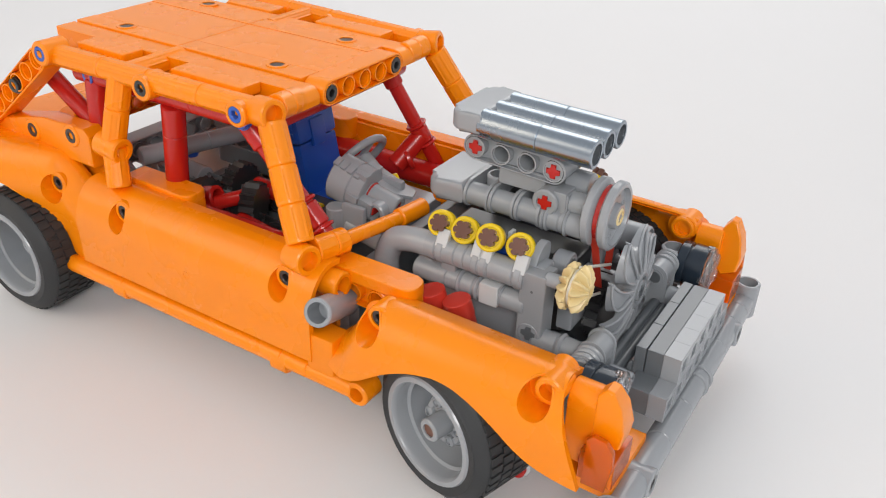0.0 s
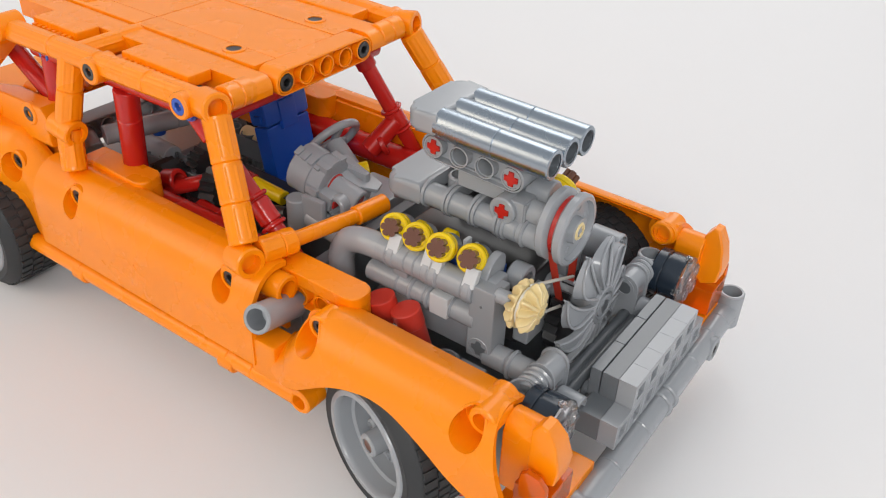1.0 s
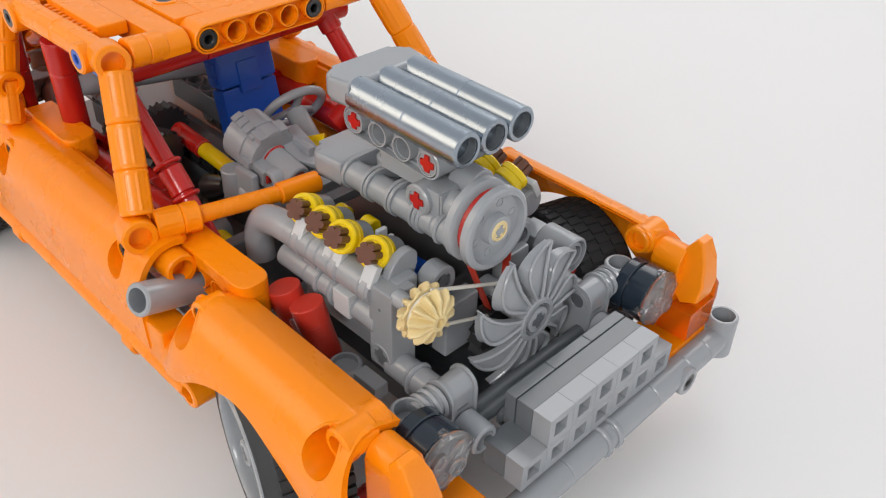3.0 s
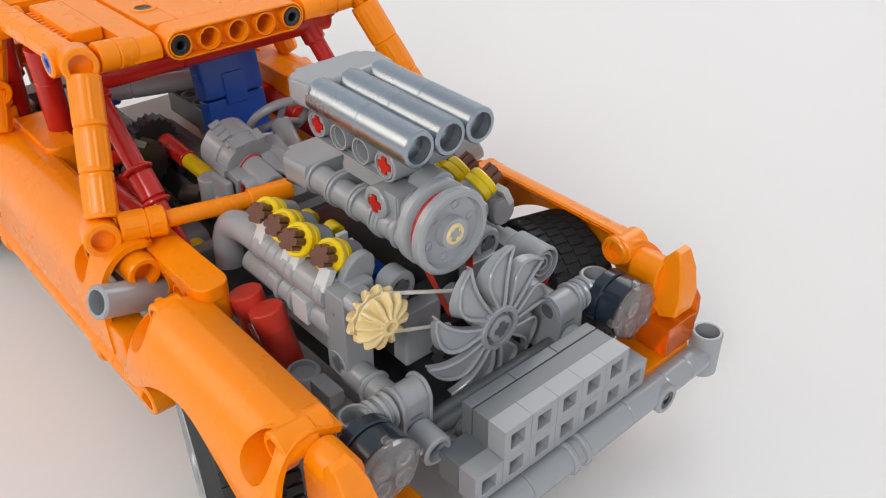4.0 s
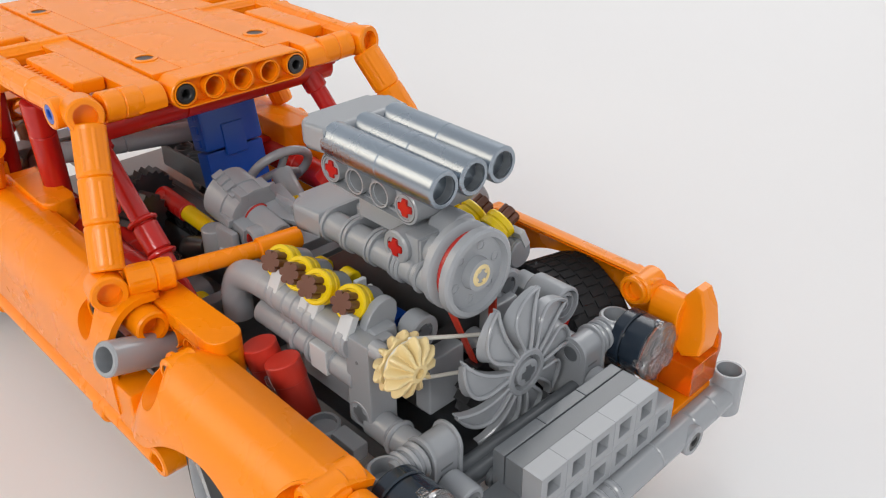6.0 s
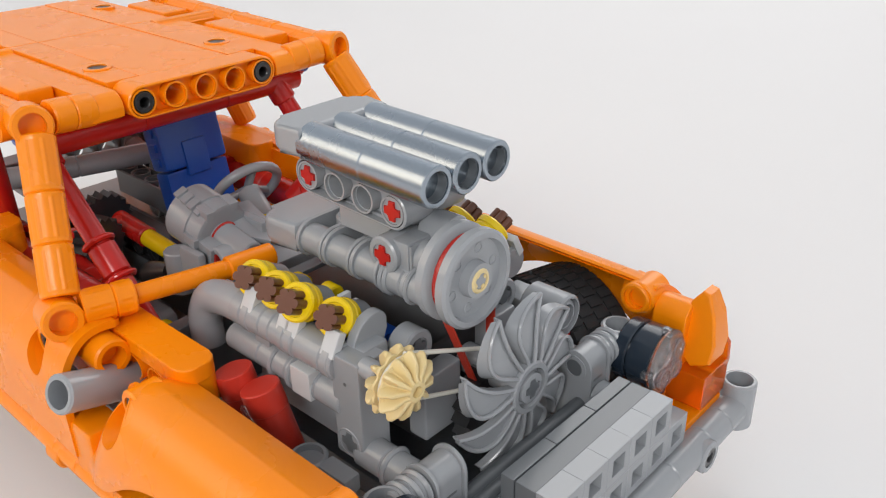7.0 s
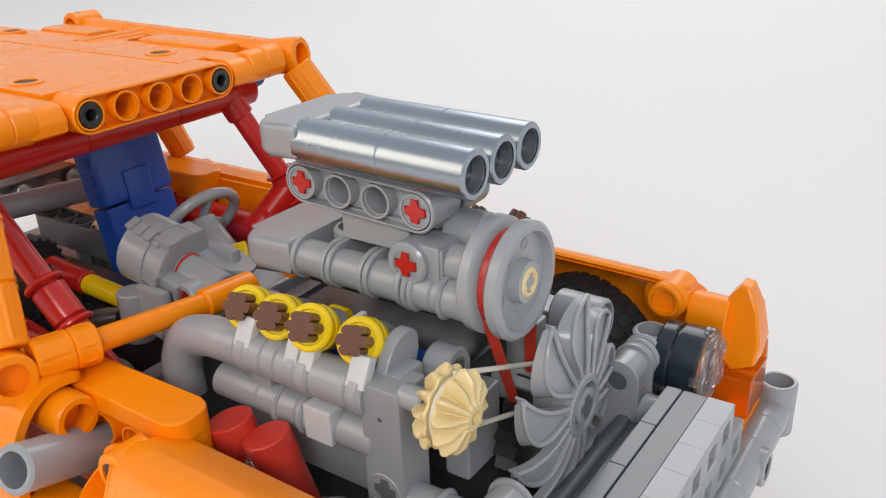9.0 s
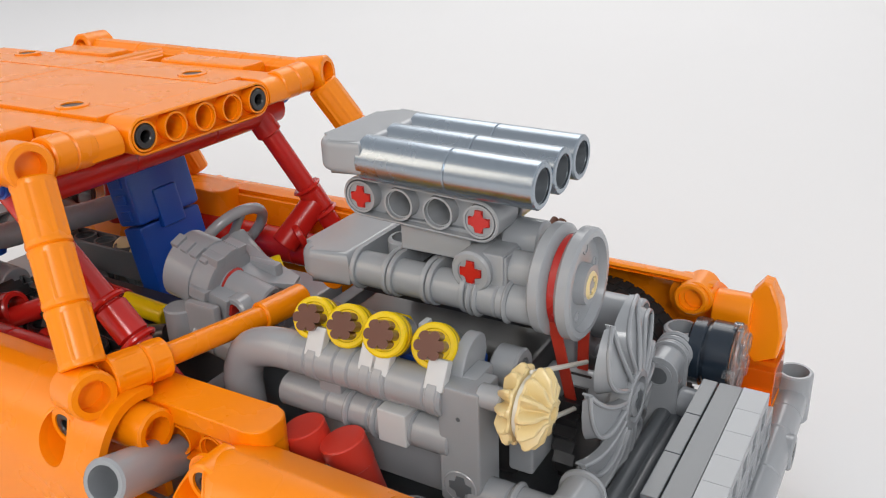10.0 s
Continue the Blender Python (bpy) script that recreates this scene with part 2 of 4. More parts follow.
def T(name, material, parent, p0, p1, r, ri, label="", deep=None):
    return make(name, material, parent, lambda bm: tube(bm, p0, p1, r, ri, deep=deep), label)


def BX(name, material, parent, lo, hi, bev=0.05, label=""):
    return make(name, material, parent, lambda bm: box(bm, lo, hi, bev), label)


def BM(name, material, parent, n, first, along, hole, label="", h=0.47, t=0.98):
    return make(name, material, parent, lambda bm: beam(bm, n, first, along, hole, h, t), label)


def pin(parent, p, axis, material=None, r=0.3):
    """The round hollow end of a connecting pin, flush in its hole; p: the middle of its face."""
    a = Vector(axis).normalized()
    q = Vector(p)
    def build(bm):
        lathe(bm, q, -a, [(0.42, 0), (0.42, r * 0.48), (0.03, r * 0.48), (0, r * 0.56), (0, r * 0.93), (0.03, r), (0.1, r), (0.1, r + 0.05), (0.2, r + 0.05), (0.5, r * 0.9), (0.5, 0)], 20)
    return make("pin", material or BLACK, parent, build)


# ---- the paper sweep ----
GROUND = 0.3 * U


def sheet():
    bm = bmesh.new()
    prof = [(0.0, 0.0), (0.2, 0.0), (0.5, 0.0), (0.9, 0.0), (1.25, 0.0), (1.42, 0.02), (1.55, 0.09), (1.62, 0.22), (1.64, 0.5), (1.64, 0.8)]
    lathe(bm, (0, 0, GROUND / U), Z, [(z / U, r / U) for r, z in prof], 72)
    ob = part("ground", bm, PAPER, None)
    return tagged(ob, "wide seamless white paper sheet under the toy car", "backdrop", kind="structure")


sheet()

# ---- the toy car ----
car = new("toy_car")

tagged(car, "orange brick-built toy muscle car with open engine bay on white paper", "toy car")


# -- roof --
def roof():
    BM("roof_front_beam", ORANGE, car, 5, (-0.5, -2, 11.3), Y, X)
    for y in (-2, 2):
        pin(car, (0.02, y, 11.3), X)
    for x0, x1 in ((-13.2, -7.25), (-7.22, -1.0)):
        for y, w, z in ((-2.0, 0.49, 11.78), (0.0, 1.485, 11.765), (2.0, 0.49, 11.78)):
            BX("roof_plate", ORANGE, car, (x0, y - w, 11.3), (x1, y + w, z), 0.035)
    for x, y in ((-2.65, -1.87), (-2.6, 2.2), (-10.8, 2.7), (-10.8, -1.9)):
        make("pin", BLACK, car, lambda bm: lathe(bm, (x, y, 11.80), -Z, [(0.015, 0.0), (0.015, 0.3), (0.06, 0.3), (0.06, 0.0)], 24))
        make("pin_rim", ORANGE, car, lambda bm: tube(bm, (x, y, 11.6), (x, y, 11.82), 0.42, 0.28, 0.02))
    for s in (-1, 1):
        make("roof_strip", ORANGE, car, lambda bm: prism(bm, [(-13.2, 10.95), (-0.3, 10.95), (-0.1, 11.05), (-0.06, 11.25)] + arc(-0.5, 11.26, 0.44, 10, 90, 6) + [(-13.2, 11.72)], (0, s * 3.03 + 0.47, 0), X, Z, 0.94, 0.04))
        for x0, x1 in ((-10.6, -7.9), (-5.4, -1.9)):
            BX("roof_panel", ORANGE, car, (x0, s * 4.05 - 0.5, 11.35), (x1, s * 4.05 + 0.5, 11.8), 0.1)
            n = int((x1 - x0) / 0.3)
            for k in range(n):
                x = x0 + 0.2 + k * 0.3
                BX("tooth", ORANGE, car, (x, s * 4.62 - 0.1, 11.3), (x + 0.17, s * 4.62 + 0.1, 11.62), 0.02)
        R("roof_cross_bar", ORANGE, car, (-7.0, s * 2.5, 11.4), (-7.0, s * 5.1, 11.4), 0.42, ribs=True)
        R("roof_cross_bar", ORANGE, car, (-0.5, s * 3.3, 11.34), (-0.4, s * 4.5, 11.42), 0.46, cuts=(0.5,))
        # side rail with its pins
        R("roof_rail", ORANGE, car, (-10.8, s * 5.4, 11.48), (-0.6, s * 5.0, 11.4), 0.42, cuts=(0.27, 0.5, 0.75), ribs=True)
        T("rail_eye", ORANGE, car, (-5.7, s * 4.7, 11.28), (-5.7, s * 5.72, 11.28), 0.48, 0.3)
        pin(car, (-5.7, s * 5.72, 11.28), Y * s)
        T("rail_eye", ORANGE, car, (-10.85, s * 4.9, 11.6), (-10.85, s * 6.0, 11.6), 0.48, 0.3)
        pin(car, (-10.85, s * 6.0, 11.6), Y * s, BLUE)
        T("rail_eye", ORANGE, car, (-1.25, s * 4.9, 11.3), (-1.25, s * 5.6, 11.3), 0.46, 0.3)
        pin(car, (-1.25, s * 5.6, 11.3), Y * s, BLUE)


roof()


def pillars():
    for s in (-1, 1):
        top, foot = V(-0.35, s * 4.9, 11.45), V(2.0, s * 6.2, 7.28)
        way = (foot - top).normalized()
        R("windscreen_pillar", ORANGE, car, top + way * 0.42, foot - way * 0.42, 0.48, cuts=(0.36, 0.68), ribs=True)
        for p in (top, foot):
            T("pillar_knuckle", ORANGE, car, p - V(0.5, 0, 0.1), p + V(0.42, s * 0.2, 0.0), 0.53, 0.34, deep=0.6)
        R("cowl_bar", ORANGE, car, foot + V(0.08, -s * 0.42, 0), foot + V(0.4, -s * 1.7, -0.05), 0.46, cuts=(0.6,), ribs=True)
        R("cowl_rod", ORANGE, car, foot + V(0.4, -s * 1.7, -0.05), (2.95, s * 1.9, 7.15), 0.27)
        R("cowl_socket", ORANGE, car, (2.93, s * 2.0, 7.15), (3.1, s * 0.6, 7.12), 0.35)
        # middle pillar
        R("door_pillar", ORANGE, car, (-7.3, s * 5.2, 11.4), (-7.7, s * 5.72, 8.65), 0.46, cuts=(0.48,), ribs=True)
        R("door_pillar", ORANGE, car, (-7.66, s * 5.74, 8.5), (-7.25, s * 6.1, 7.1), 0.45, ribs=True)
        T("pillar_knuckle", ORANGE, car, (-8.3, s * 5.8, 8.62), (-7.1, s * 5.8, 8.5), 0.5, 0.3, deep=0.4)
        # rear pillar with its row of holes
        BM("rear_pillar", ORANGE, car, 8, (-11.2, s * 5.5, 11.3), V(-4.0, 0, -3.1), Y)
        pin(car, (-13.04, s * 6.0, 9.88), Y * s)


pillars()


MID = 0.2


def lerp_table(table, x):
    """The table's value at x, its corners eased."""
    xs, ys = zip(*table)
    return float(np.mean([np.interp(x + o, xs, ys) for o in (-0.32, -0.2, -0.1, 0.0, 0.1, 0.2, 0.32)]))


def side_panel(s, a, b, top, low, inner, width, roundness=1.3, bulge=1.0, nose=None, drop=0.06):
    """Rows of a body panel from x = a to b: flat shoulder, its inner edge lower by drop, round edge, near-upright side.
    nose: how far the panel's front leans ahead with depth below its top."""
    rows = []
    n = max(8, int((b - a) / 0.16))
    for i in range(n + 1):
        x = a + (b - a) * i / n
        tz, bz = top(x), low(x)
        crest = width(x) - bulge
        row = [(x, inner(x) + (crest - inner(x)) * f, tz - drop * (1 - f) ** 1.25) for f in (0.0, 0.1, 0.35, 0.65, 0.88)]
        for k in range(37):
            d = (tz - bz) * (k / 36.0) ** 1.3
            c = min(d / roundness, 1.0)
            y = width(x) - bulge * (1 - math.sqrt(max(0.0, 1 - (1 - c) ** 2)))
            row.append((x + (nose(x, d) if nose else 0.0), y, tz - d))
        row = [(p, s * q, r) for p, q, r in row]
        rows.append(row if s < 0 else row[::-1])
    return rows


def skin_at(top, width, roundness, bulge):
    """How far out the panel's side lies at x and z."""
    def skin(x, z):
        c = min(max(0.0, top(x) - z) / roundness, 1.0)
        return width(x) - bulge * (1 - math.sqrt(max(0.0, 1 - (1 - c) ** 2)))
    return skin


def boolean(ob, tool, operation):
    """Bake a cut of ob by the closed mesh tool, which is used up."""
    cut = ob.modifiers.new("cut", "BOOLEAN")
    cut.operation, cut.solver, cut.object = operation, "EXACT", tool
    bpy.context.view_layer.update()
    solid = bpy.data.meshes.new_from_object(ob.evaluated_get(bpy.context.evaluated_depsgraph_get()))
    ob.modifiers.remove(cut)
    ob.data = solid
    solid.polygons.foreach_set("use_smooth", [True] * len(solid.polygons))
    solid.set_sharp_from_angle(angle=radians(34))
    bpy.data.objects.remove(tool)


def panel(name, s, rows, skin, scallops):
    """A moulded panel with round hollows sunk into it; scallops: (x, z, y of the floor, radius along x, radius along z)."""
    ob = make(name, ORANGE, car, lambda bm: shell(bm, rows, -0.2), "", 40)

    def oval(x, z, rx, rz):
        return [(x + rx * math.cos(2 * math.pi * k / 48), z + rz * math.sin(2 * math.pi * k / 48)) for k in range(48)]

    def plug(bm, pts, y0, y1):
        prism(bm, pts, (0, s * (y0 if s < 0 else y1), 0), X, Z, y1 - y0)

    def cutter(bm):
        for x, z, y, rx, rz in scallops:
            plug(bm, oval(x, z, rx, rz), y + 0.02, 9.0)
    boolean(ob, make("cutter", ORANGE, None, cutter), "DIFFERENCE")
    for x, z, y, rx, rz in scallops:
        def cup(bm):
            # wall and floor of the hollow, trimmed to the skin round it
            rim, wall = oval(x, z, rx + 0.004, rz + 0.004), oval(x, z, rx + 0.07, rz + 0.07)
            high = [max(y + 0.01, skin(p, q) - 0.02) for p, q in rim]
            loops = []
            for pts, ys in ((wall, [y - 0.08] * 48), (wall, high), (rim, high), (rim, [y] * 48)):
                loops.append([bm.verts.new((p, s * h, q)) for (p, q), h in zip(pts, ys)])
            for lo, hi in zip(loops, loops[1:]):
                for k in range(48):
                    bm.faces.new((lo[k], lo[(k + 1) % 48], hi[(k + 1) % 48], hi[k]))
            bm.faces.new(loops[0])
            bm.faces.new(loops[-1])
        make("hollow", ORANGE, ob, cup)
    return ob


def bodywork():
    arch = [(3.6, 3.95), (4.4, 3.8), (4.9, 3.95), (5.5, 4.4), (6.1, 4.82), (6.8, 5.15), (7.8, 5.38), (8.6, 5.3), (9.4, 4.98), (10.3, 4.4), (10.9, 3.85), (11.3, 3.62), (11.8, 3.55)]
    fend_top = [(3.6, 4.7), (4.1, 5.3), (4.7, 6.25), (5.2, 6.62), (8.0, 6.6), (11.0, 6.56), (11.9, 6.45)]
    rear_arch = [(-17.5, 3.4), (-16.2, 4.6), (-15, 5.8), (-13.2, 6.2), (-11.8, 5.4), (-10.8, 4.1), (-10.0, 3.2)]
    for s in (-1, 1):
        panel("front_fender", s, side_panel(s, 3.6, 11.8, lambda x: lerp_table(fend_top, x), lambda x: lerp_table(arch, x), lambda x: (4.95 if s < 0 else 5.8) if x > 5.0 else (5.4 if s < 0 else 5.8), lambda x: 7.28, 1.8, 1.4, lambda x, d: 0.38 * d * max(0.0, (x - 10.2) / 1.6) ** 2, 0.36 if s < 0 else 0.06), skin_at(lambda x: lerp_table(fend_top, x), lambda x: 7.28, 1.8, 1.4), ((5.08, 5.92, 6.1, 0.52, 0.54), (11.14, 5.86, 6.2, 0.5, 0.56)))
        for x, y, m in ((5.25, 6.35, BLACK), (11.4, 6.5, None)):
            z, r = (6.12, 0.46) if x < 8 else (6.08, 0.47)
            T("fender_eye", ORANGE, car, (x, s * 5.6, z), (x, s * (y + 0.08), z), r, 0.3)
            if m:
                pin(car, (x, s * (y + 0.04), z), Y * s, m)
            else:
                T("fender_knuckle", ORANGE, car, (x - 0.1, s * 5.1 if s < 0 else 5.5, z - 0.02), (x - 0.1, s * 6.2, z - 0.02), 0.46, 0.33, deep=0.22)
        panel("door", s, side_panel(s, -9.0, 2.82, lambda x: 7.08, lambda x: 3.7, lambda x: 5.3, lambda x: 7.05, 1.7, 1.3), skin_at(lambda x: 7.08, lambda x: 7.05, 1.7, 1.3), [(x - 0.12, 6.2, 6.25, 0.42, 0.58) for x in (-6.6, 1.5)])
        for x in (-6.6, 1.5):
            T("door_eye", ORANGE, car, (x, s * 5.4, 6.4), (x, s * 6.62, 6.4), 0.46, 0.3)
            pin(car, (x, s * 6.6, 6.4), Y * s)
        T("door_end", ORANGE, car, (1.6, s * 5.75, 6.3), (3.3, s * 5.75, 6.3), 0.5, 0.33, deep=0.5)
        rear_top = lambda x: 7.62 - 0.012 * (x + 14.0) ** 2 if x < -11.0 else 7.51 - (x + 11.0) * 0.75
        rear_width = lambda x: 6.6 + 0.85 * min(1.0, max(0.0, (-10.6 - x) / 2.6))
        panel("rear_fender", s, side_panel(s, -17.5, -9.4, rear_top, lambda x: lerp_table(rear_arch, x), lambda x: 5.4, rear_width, 1.8, 1.0), skin_at(rear_top, rear_width, 1.8, 1.0), ((-10.9, 6.15, 6.05, 0.46, 0.62),))
        T("fender_eye", ORANGE, car, (-10.75, s * 5.4, 6.4), (-10.75, s * 6.42, 6.4), 0.46, 0.3)
        pin(car, (-10.75, s * 6.4, 6.4), Y * s)
        # sill: a row of connectors under the door
        BX("sill", ORANGE, car, (-9.8, s * 6.3 - 0.35, 2.7), (3.2, s * 6.3 + 0.35, 3.75), 0.15)
        BX("sill_block", ORANGE, car, (2.55, s * 6.5 - 0.5, 2.95), (3.75, s * 6.5 + 0.5, 4.85), 0.16)
        R("sill_bar", ORANGE, car, (-10.6, s * 6.75, 3.0), (4.5, s * 6.75, 3.12), 0.36, cuts=(0.24, 0.79, 0.87))
        make("door_mark", ORANGE, car, lambda bm: tube(bm, (-3.0, s * 7.0, 5.12), (-3.0, s * 7.062, 5.12), 0.17, 0.12, 0.01))
        T("sill_eye", ORANGE, car, (4.7, s * 6.1, 3.1), (4.7, s * 7.0, 3.1), 0.46, 0.28)
        # beam on the fender's inner edge and the cut-out tail pipe
        BM("shoulder_beam", ORANGE, car, 3, (2.3, s * 4.8, 5.82), X, Y)
        def cover(bm):
            end = arc(5.35, -0.12, 0.4, -90, 0, 8) + arc(5.35, 0.12, 0.4, 0, 90, 8)
            prism(bm, [(1.9, -0.52)] + end + [(1.9, 0.52)], (0, s * 4.8, 6.24), X, Y, 0.46, 0.05, 3)
            prism(bm, [(4.72, -0.51)] + [(a - 0.01, b) for a, b in end] + [(4.72, 0.51)], (0, s * 4.8, 5.36), X, Y, 0.95, 0.05, 3)
        make("shoulder_cover", ORANGE, car, cover)
        for x in (-7.0, 1.3):
            T("sill_knob", ORANGE, car, (x - 0.35, s * 6.8, 2.95), (x + 0.35, s * 6.8, 2.95), 0.38, 0.2)
        T("side_exhaust", GREY, car, (3.42, s * 7.3, 6.12), (2.95, s * 5.2, 5.25), 0.5, 0.36, deep=0.9)
        # headlamp cowl, lamp and indicator
        def cowl(bm):
            pts = [(-0.5, 3.6), (0.5, 3.6)] + arc(0.0, 5.74, 0.5, 0, 180, 16)
            if s > 0:
                prism(bm, pts, (11.84, 0.25 + s * 5.9, 0), Y, Z, 1.0, 0.05)
            else:
                prism(bm, pts, (12.85, 0.25 + s * 5.9, 0), -Y, Z, 1.0, 0.05)
        make("lamp_cowl", ORANGE, car, cowl)
        def wedge(bm):
            pts = [(12.72, 4.75), (13.05, 4.42), (13.6, 4.68), (13.68, 5.3), (13.5, 6.1), (13.22, 6.62), (13.0, 6.66), (12.74, 6.3)]
            prism(bm, pts, (0, 0.25 + s * 6.0 + 0.45, 0), X, Z, 0.9, 0.07)
            for v in bm.verts:
                # the inner side leans out towards the tip
                f = max(0.0, (v.co.z - 5.0) / 1.6)
                v.co.y = (0.25 + s * 6.45) + (v.co.y - 0.25 - s * 6.45) * (1 - 0.38 * f * f)
        make("cowl_wedge", ORANGE, car, wedge, "", 22)
        lamp = BX("indicator", AMBER, car, (12.55, 0.25 + s * 6.0 - 0.72, 3.34), (13.66, 0.25 + s * 6.0 + 0.72, 4.4), 0.04, "clear orange indicator brick")
        for k in (-0.36, 0.36):
            make("indicator_tube", AMBER, lamp, lambda bm: tube(bm, (12.5, 0.25 + s * 6.0 + k, 3.9), (12.7, 0.25 + s * 6.0 + k, 3.9), 0.28, 0.17, 0.02))
        make("indicator_lip", AMBER, lamp, lambda bm: prism(bm, [(12.75, 3.3), (13.5, 3.3), (13.64, 4.3), (13.6, 4.85), (13.35, 5.15), (12.95, 5.2), (12.75, 5.0)], (0, 0.25 + s * 6.78 + 0.1, 0), X, Z, 0.2, 0.04))
        BX("front_apron", ORANGE, car, (12.0, MID + s * 5.1 - 1.5, 2.85), (13.66, MID + s * 5.1 + 1.5, 3.3), 0.06)
        headlamp(s)
        c = V(11.35, MID + s * 4.5, 5.3)
        T("lamp_socket", GREY, car, c - V(0, 0, 0.6), c + V(0, 0, 0.35), 0.48, 0.36, deep=0.5)
        R("lamp_arm", GREY, car, c + V(0, -s * 0.3, -0.1), c + V(0, -s * 1.1, 0.0), 0.4)
        for k in (0.42, 0.66, 0.9):
            T("arm_collar", GREY, car, c + V(0, -s * k, -0.05), c + V(0, -s * (k + 0.14), -0.05), 0.5, 0.38)
        def bracket(bm):
            o = c + V(0, -s * 1.58, 0)
            for y0, d, r in ((-0.49, 0.1, 0.5), (-0.39, 0.78, 0.42), (0.39, 0.1, 0.5)):
                prism(bm, [(-r, -2.0), (r, -2.0)] + arc(0, 0, r, 0, 180, 14), o + V(0, y0 + d, 0), X, Z, d, 0.02)
            lathe(bm, o + V(0, -s * 0.495, 0), Y * -s, [(0, 0.24), (0, 0.36), (0.03, 0.36), (0.03, 0.24)], 20, True)
        make("arm_bracket", GREY, car, bracket)
        # dark disc and strip laid on the face as shaded hole and slot
        make("bracket_hole", DARK, car, lambda bm: lathe(bm, c + V(0, -s * 2.072, 0), Y * -s, [(0, 0), (0, 0.25), (0.012, 0.25), (0.012, 0)], 20))
        make("bracket_slot", DARK, car, lambda bm: box(bm, (c.x + 0.415, c.y - s * 1.58 - 0.2, c.z - 0.42), (c.x + 0.428, c.y - s * 1.58 + 0.2, c.z - 0.36), 0))
        T("bracket_tube", GREY, car, c + V(0.42, -s * 1.58, -0.95), c + V(1.28, -s * 1.58, -1.0), 0.46, 0.32, deep=0.3)


def headlamp(s):
    y = MID + 4.62 * s
    body = make("headlamp", NAVY, car, lambda bm: lathe(bm, (11.6, y, 5.0), X, [(0, 0), (0, 0.7), (0.1, 0.8), (0.5, 0.8), (0.52, 0.9), (1.1, 0.9), (1.12, 0.84), (1.12, 0)], 32))
    make("lens", CLEAR, body, lambda bm: lathe(bm, (12.74, y, 5.0), X, [(0, 0), (0, 0.88), (0.08, 0.92), (0.12, 0.90), (0.15, 0.84), (0.16, 0.8), (0.19, 0.5), (0.2, 0.3), (0.2, 0)], 32))
    for a in range(4):
        q = radians(45 + 90 * a)
        make("lens_stud", CLEAR, body, lambda bm: lathe(bm, (12.90, y + 0.46 * math.cos(q), 5.0 + 0.46 * math.sin(q)), X, [(0, 0), (0, 0.29), (0.08, 0.29), (0.11, 0.26), (0.11, 0.17), (0.05, 0.15), (0.05, 0.0)], 20))
        make("lens_notch", CLEAR, body, lambda bm: box(bm, (12.62, -0.12, -0.1), (12.86, 0.12, 0.1), 0.03, Matrix.Translation((0, y + 0.9 * math.cos(q + 0.785), 5.0 + 0.9 * math.sin(q + 0.785))) @ Matrix.Rotation(q + 0.785, 4, "X")))
    make("lamp_step", NAVY, body, lambda bm: lathe(bm, (11.62, y, 5.0), X, [(0, 0), (0, 0.84), (0.06, 0.9), (0.36, 0.9), (0.4, 0.86), (0.4, 0)], 32))
    return body


bodywork()


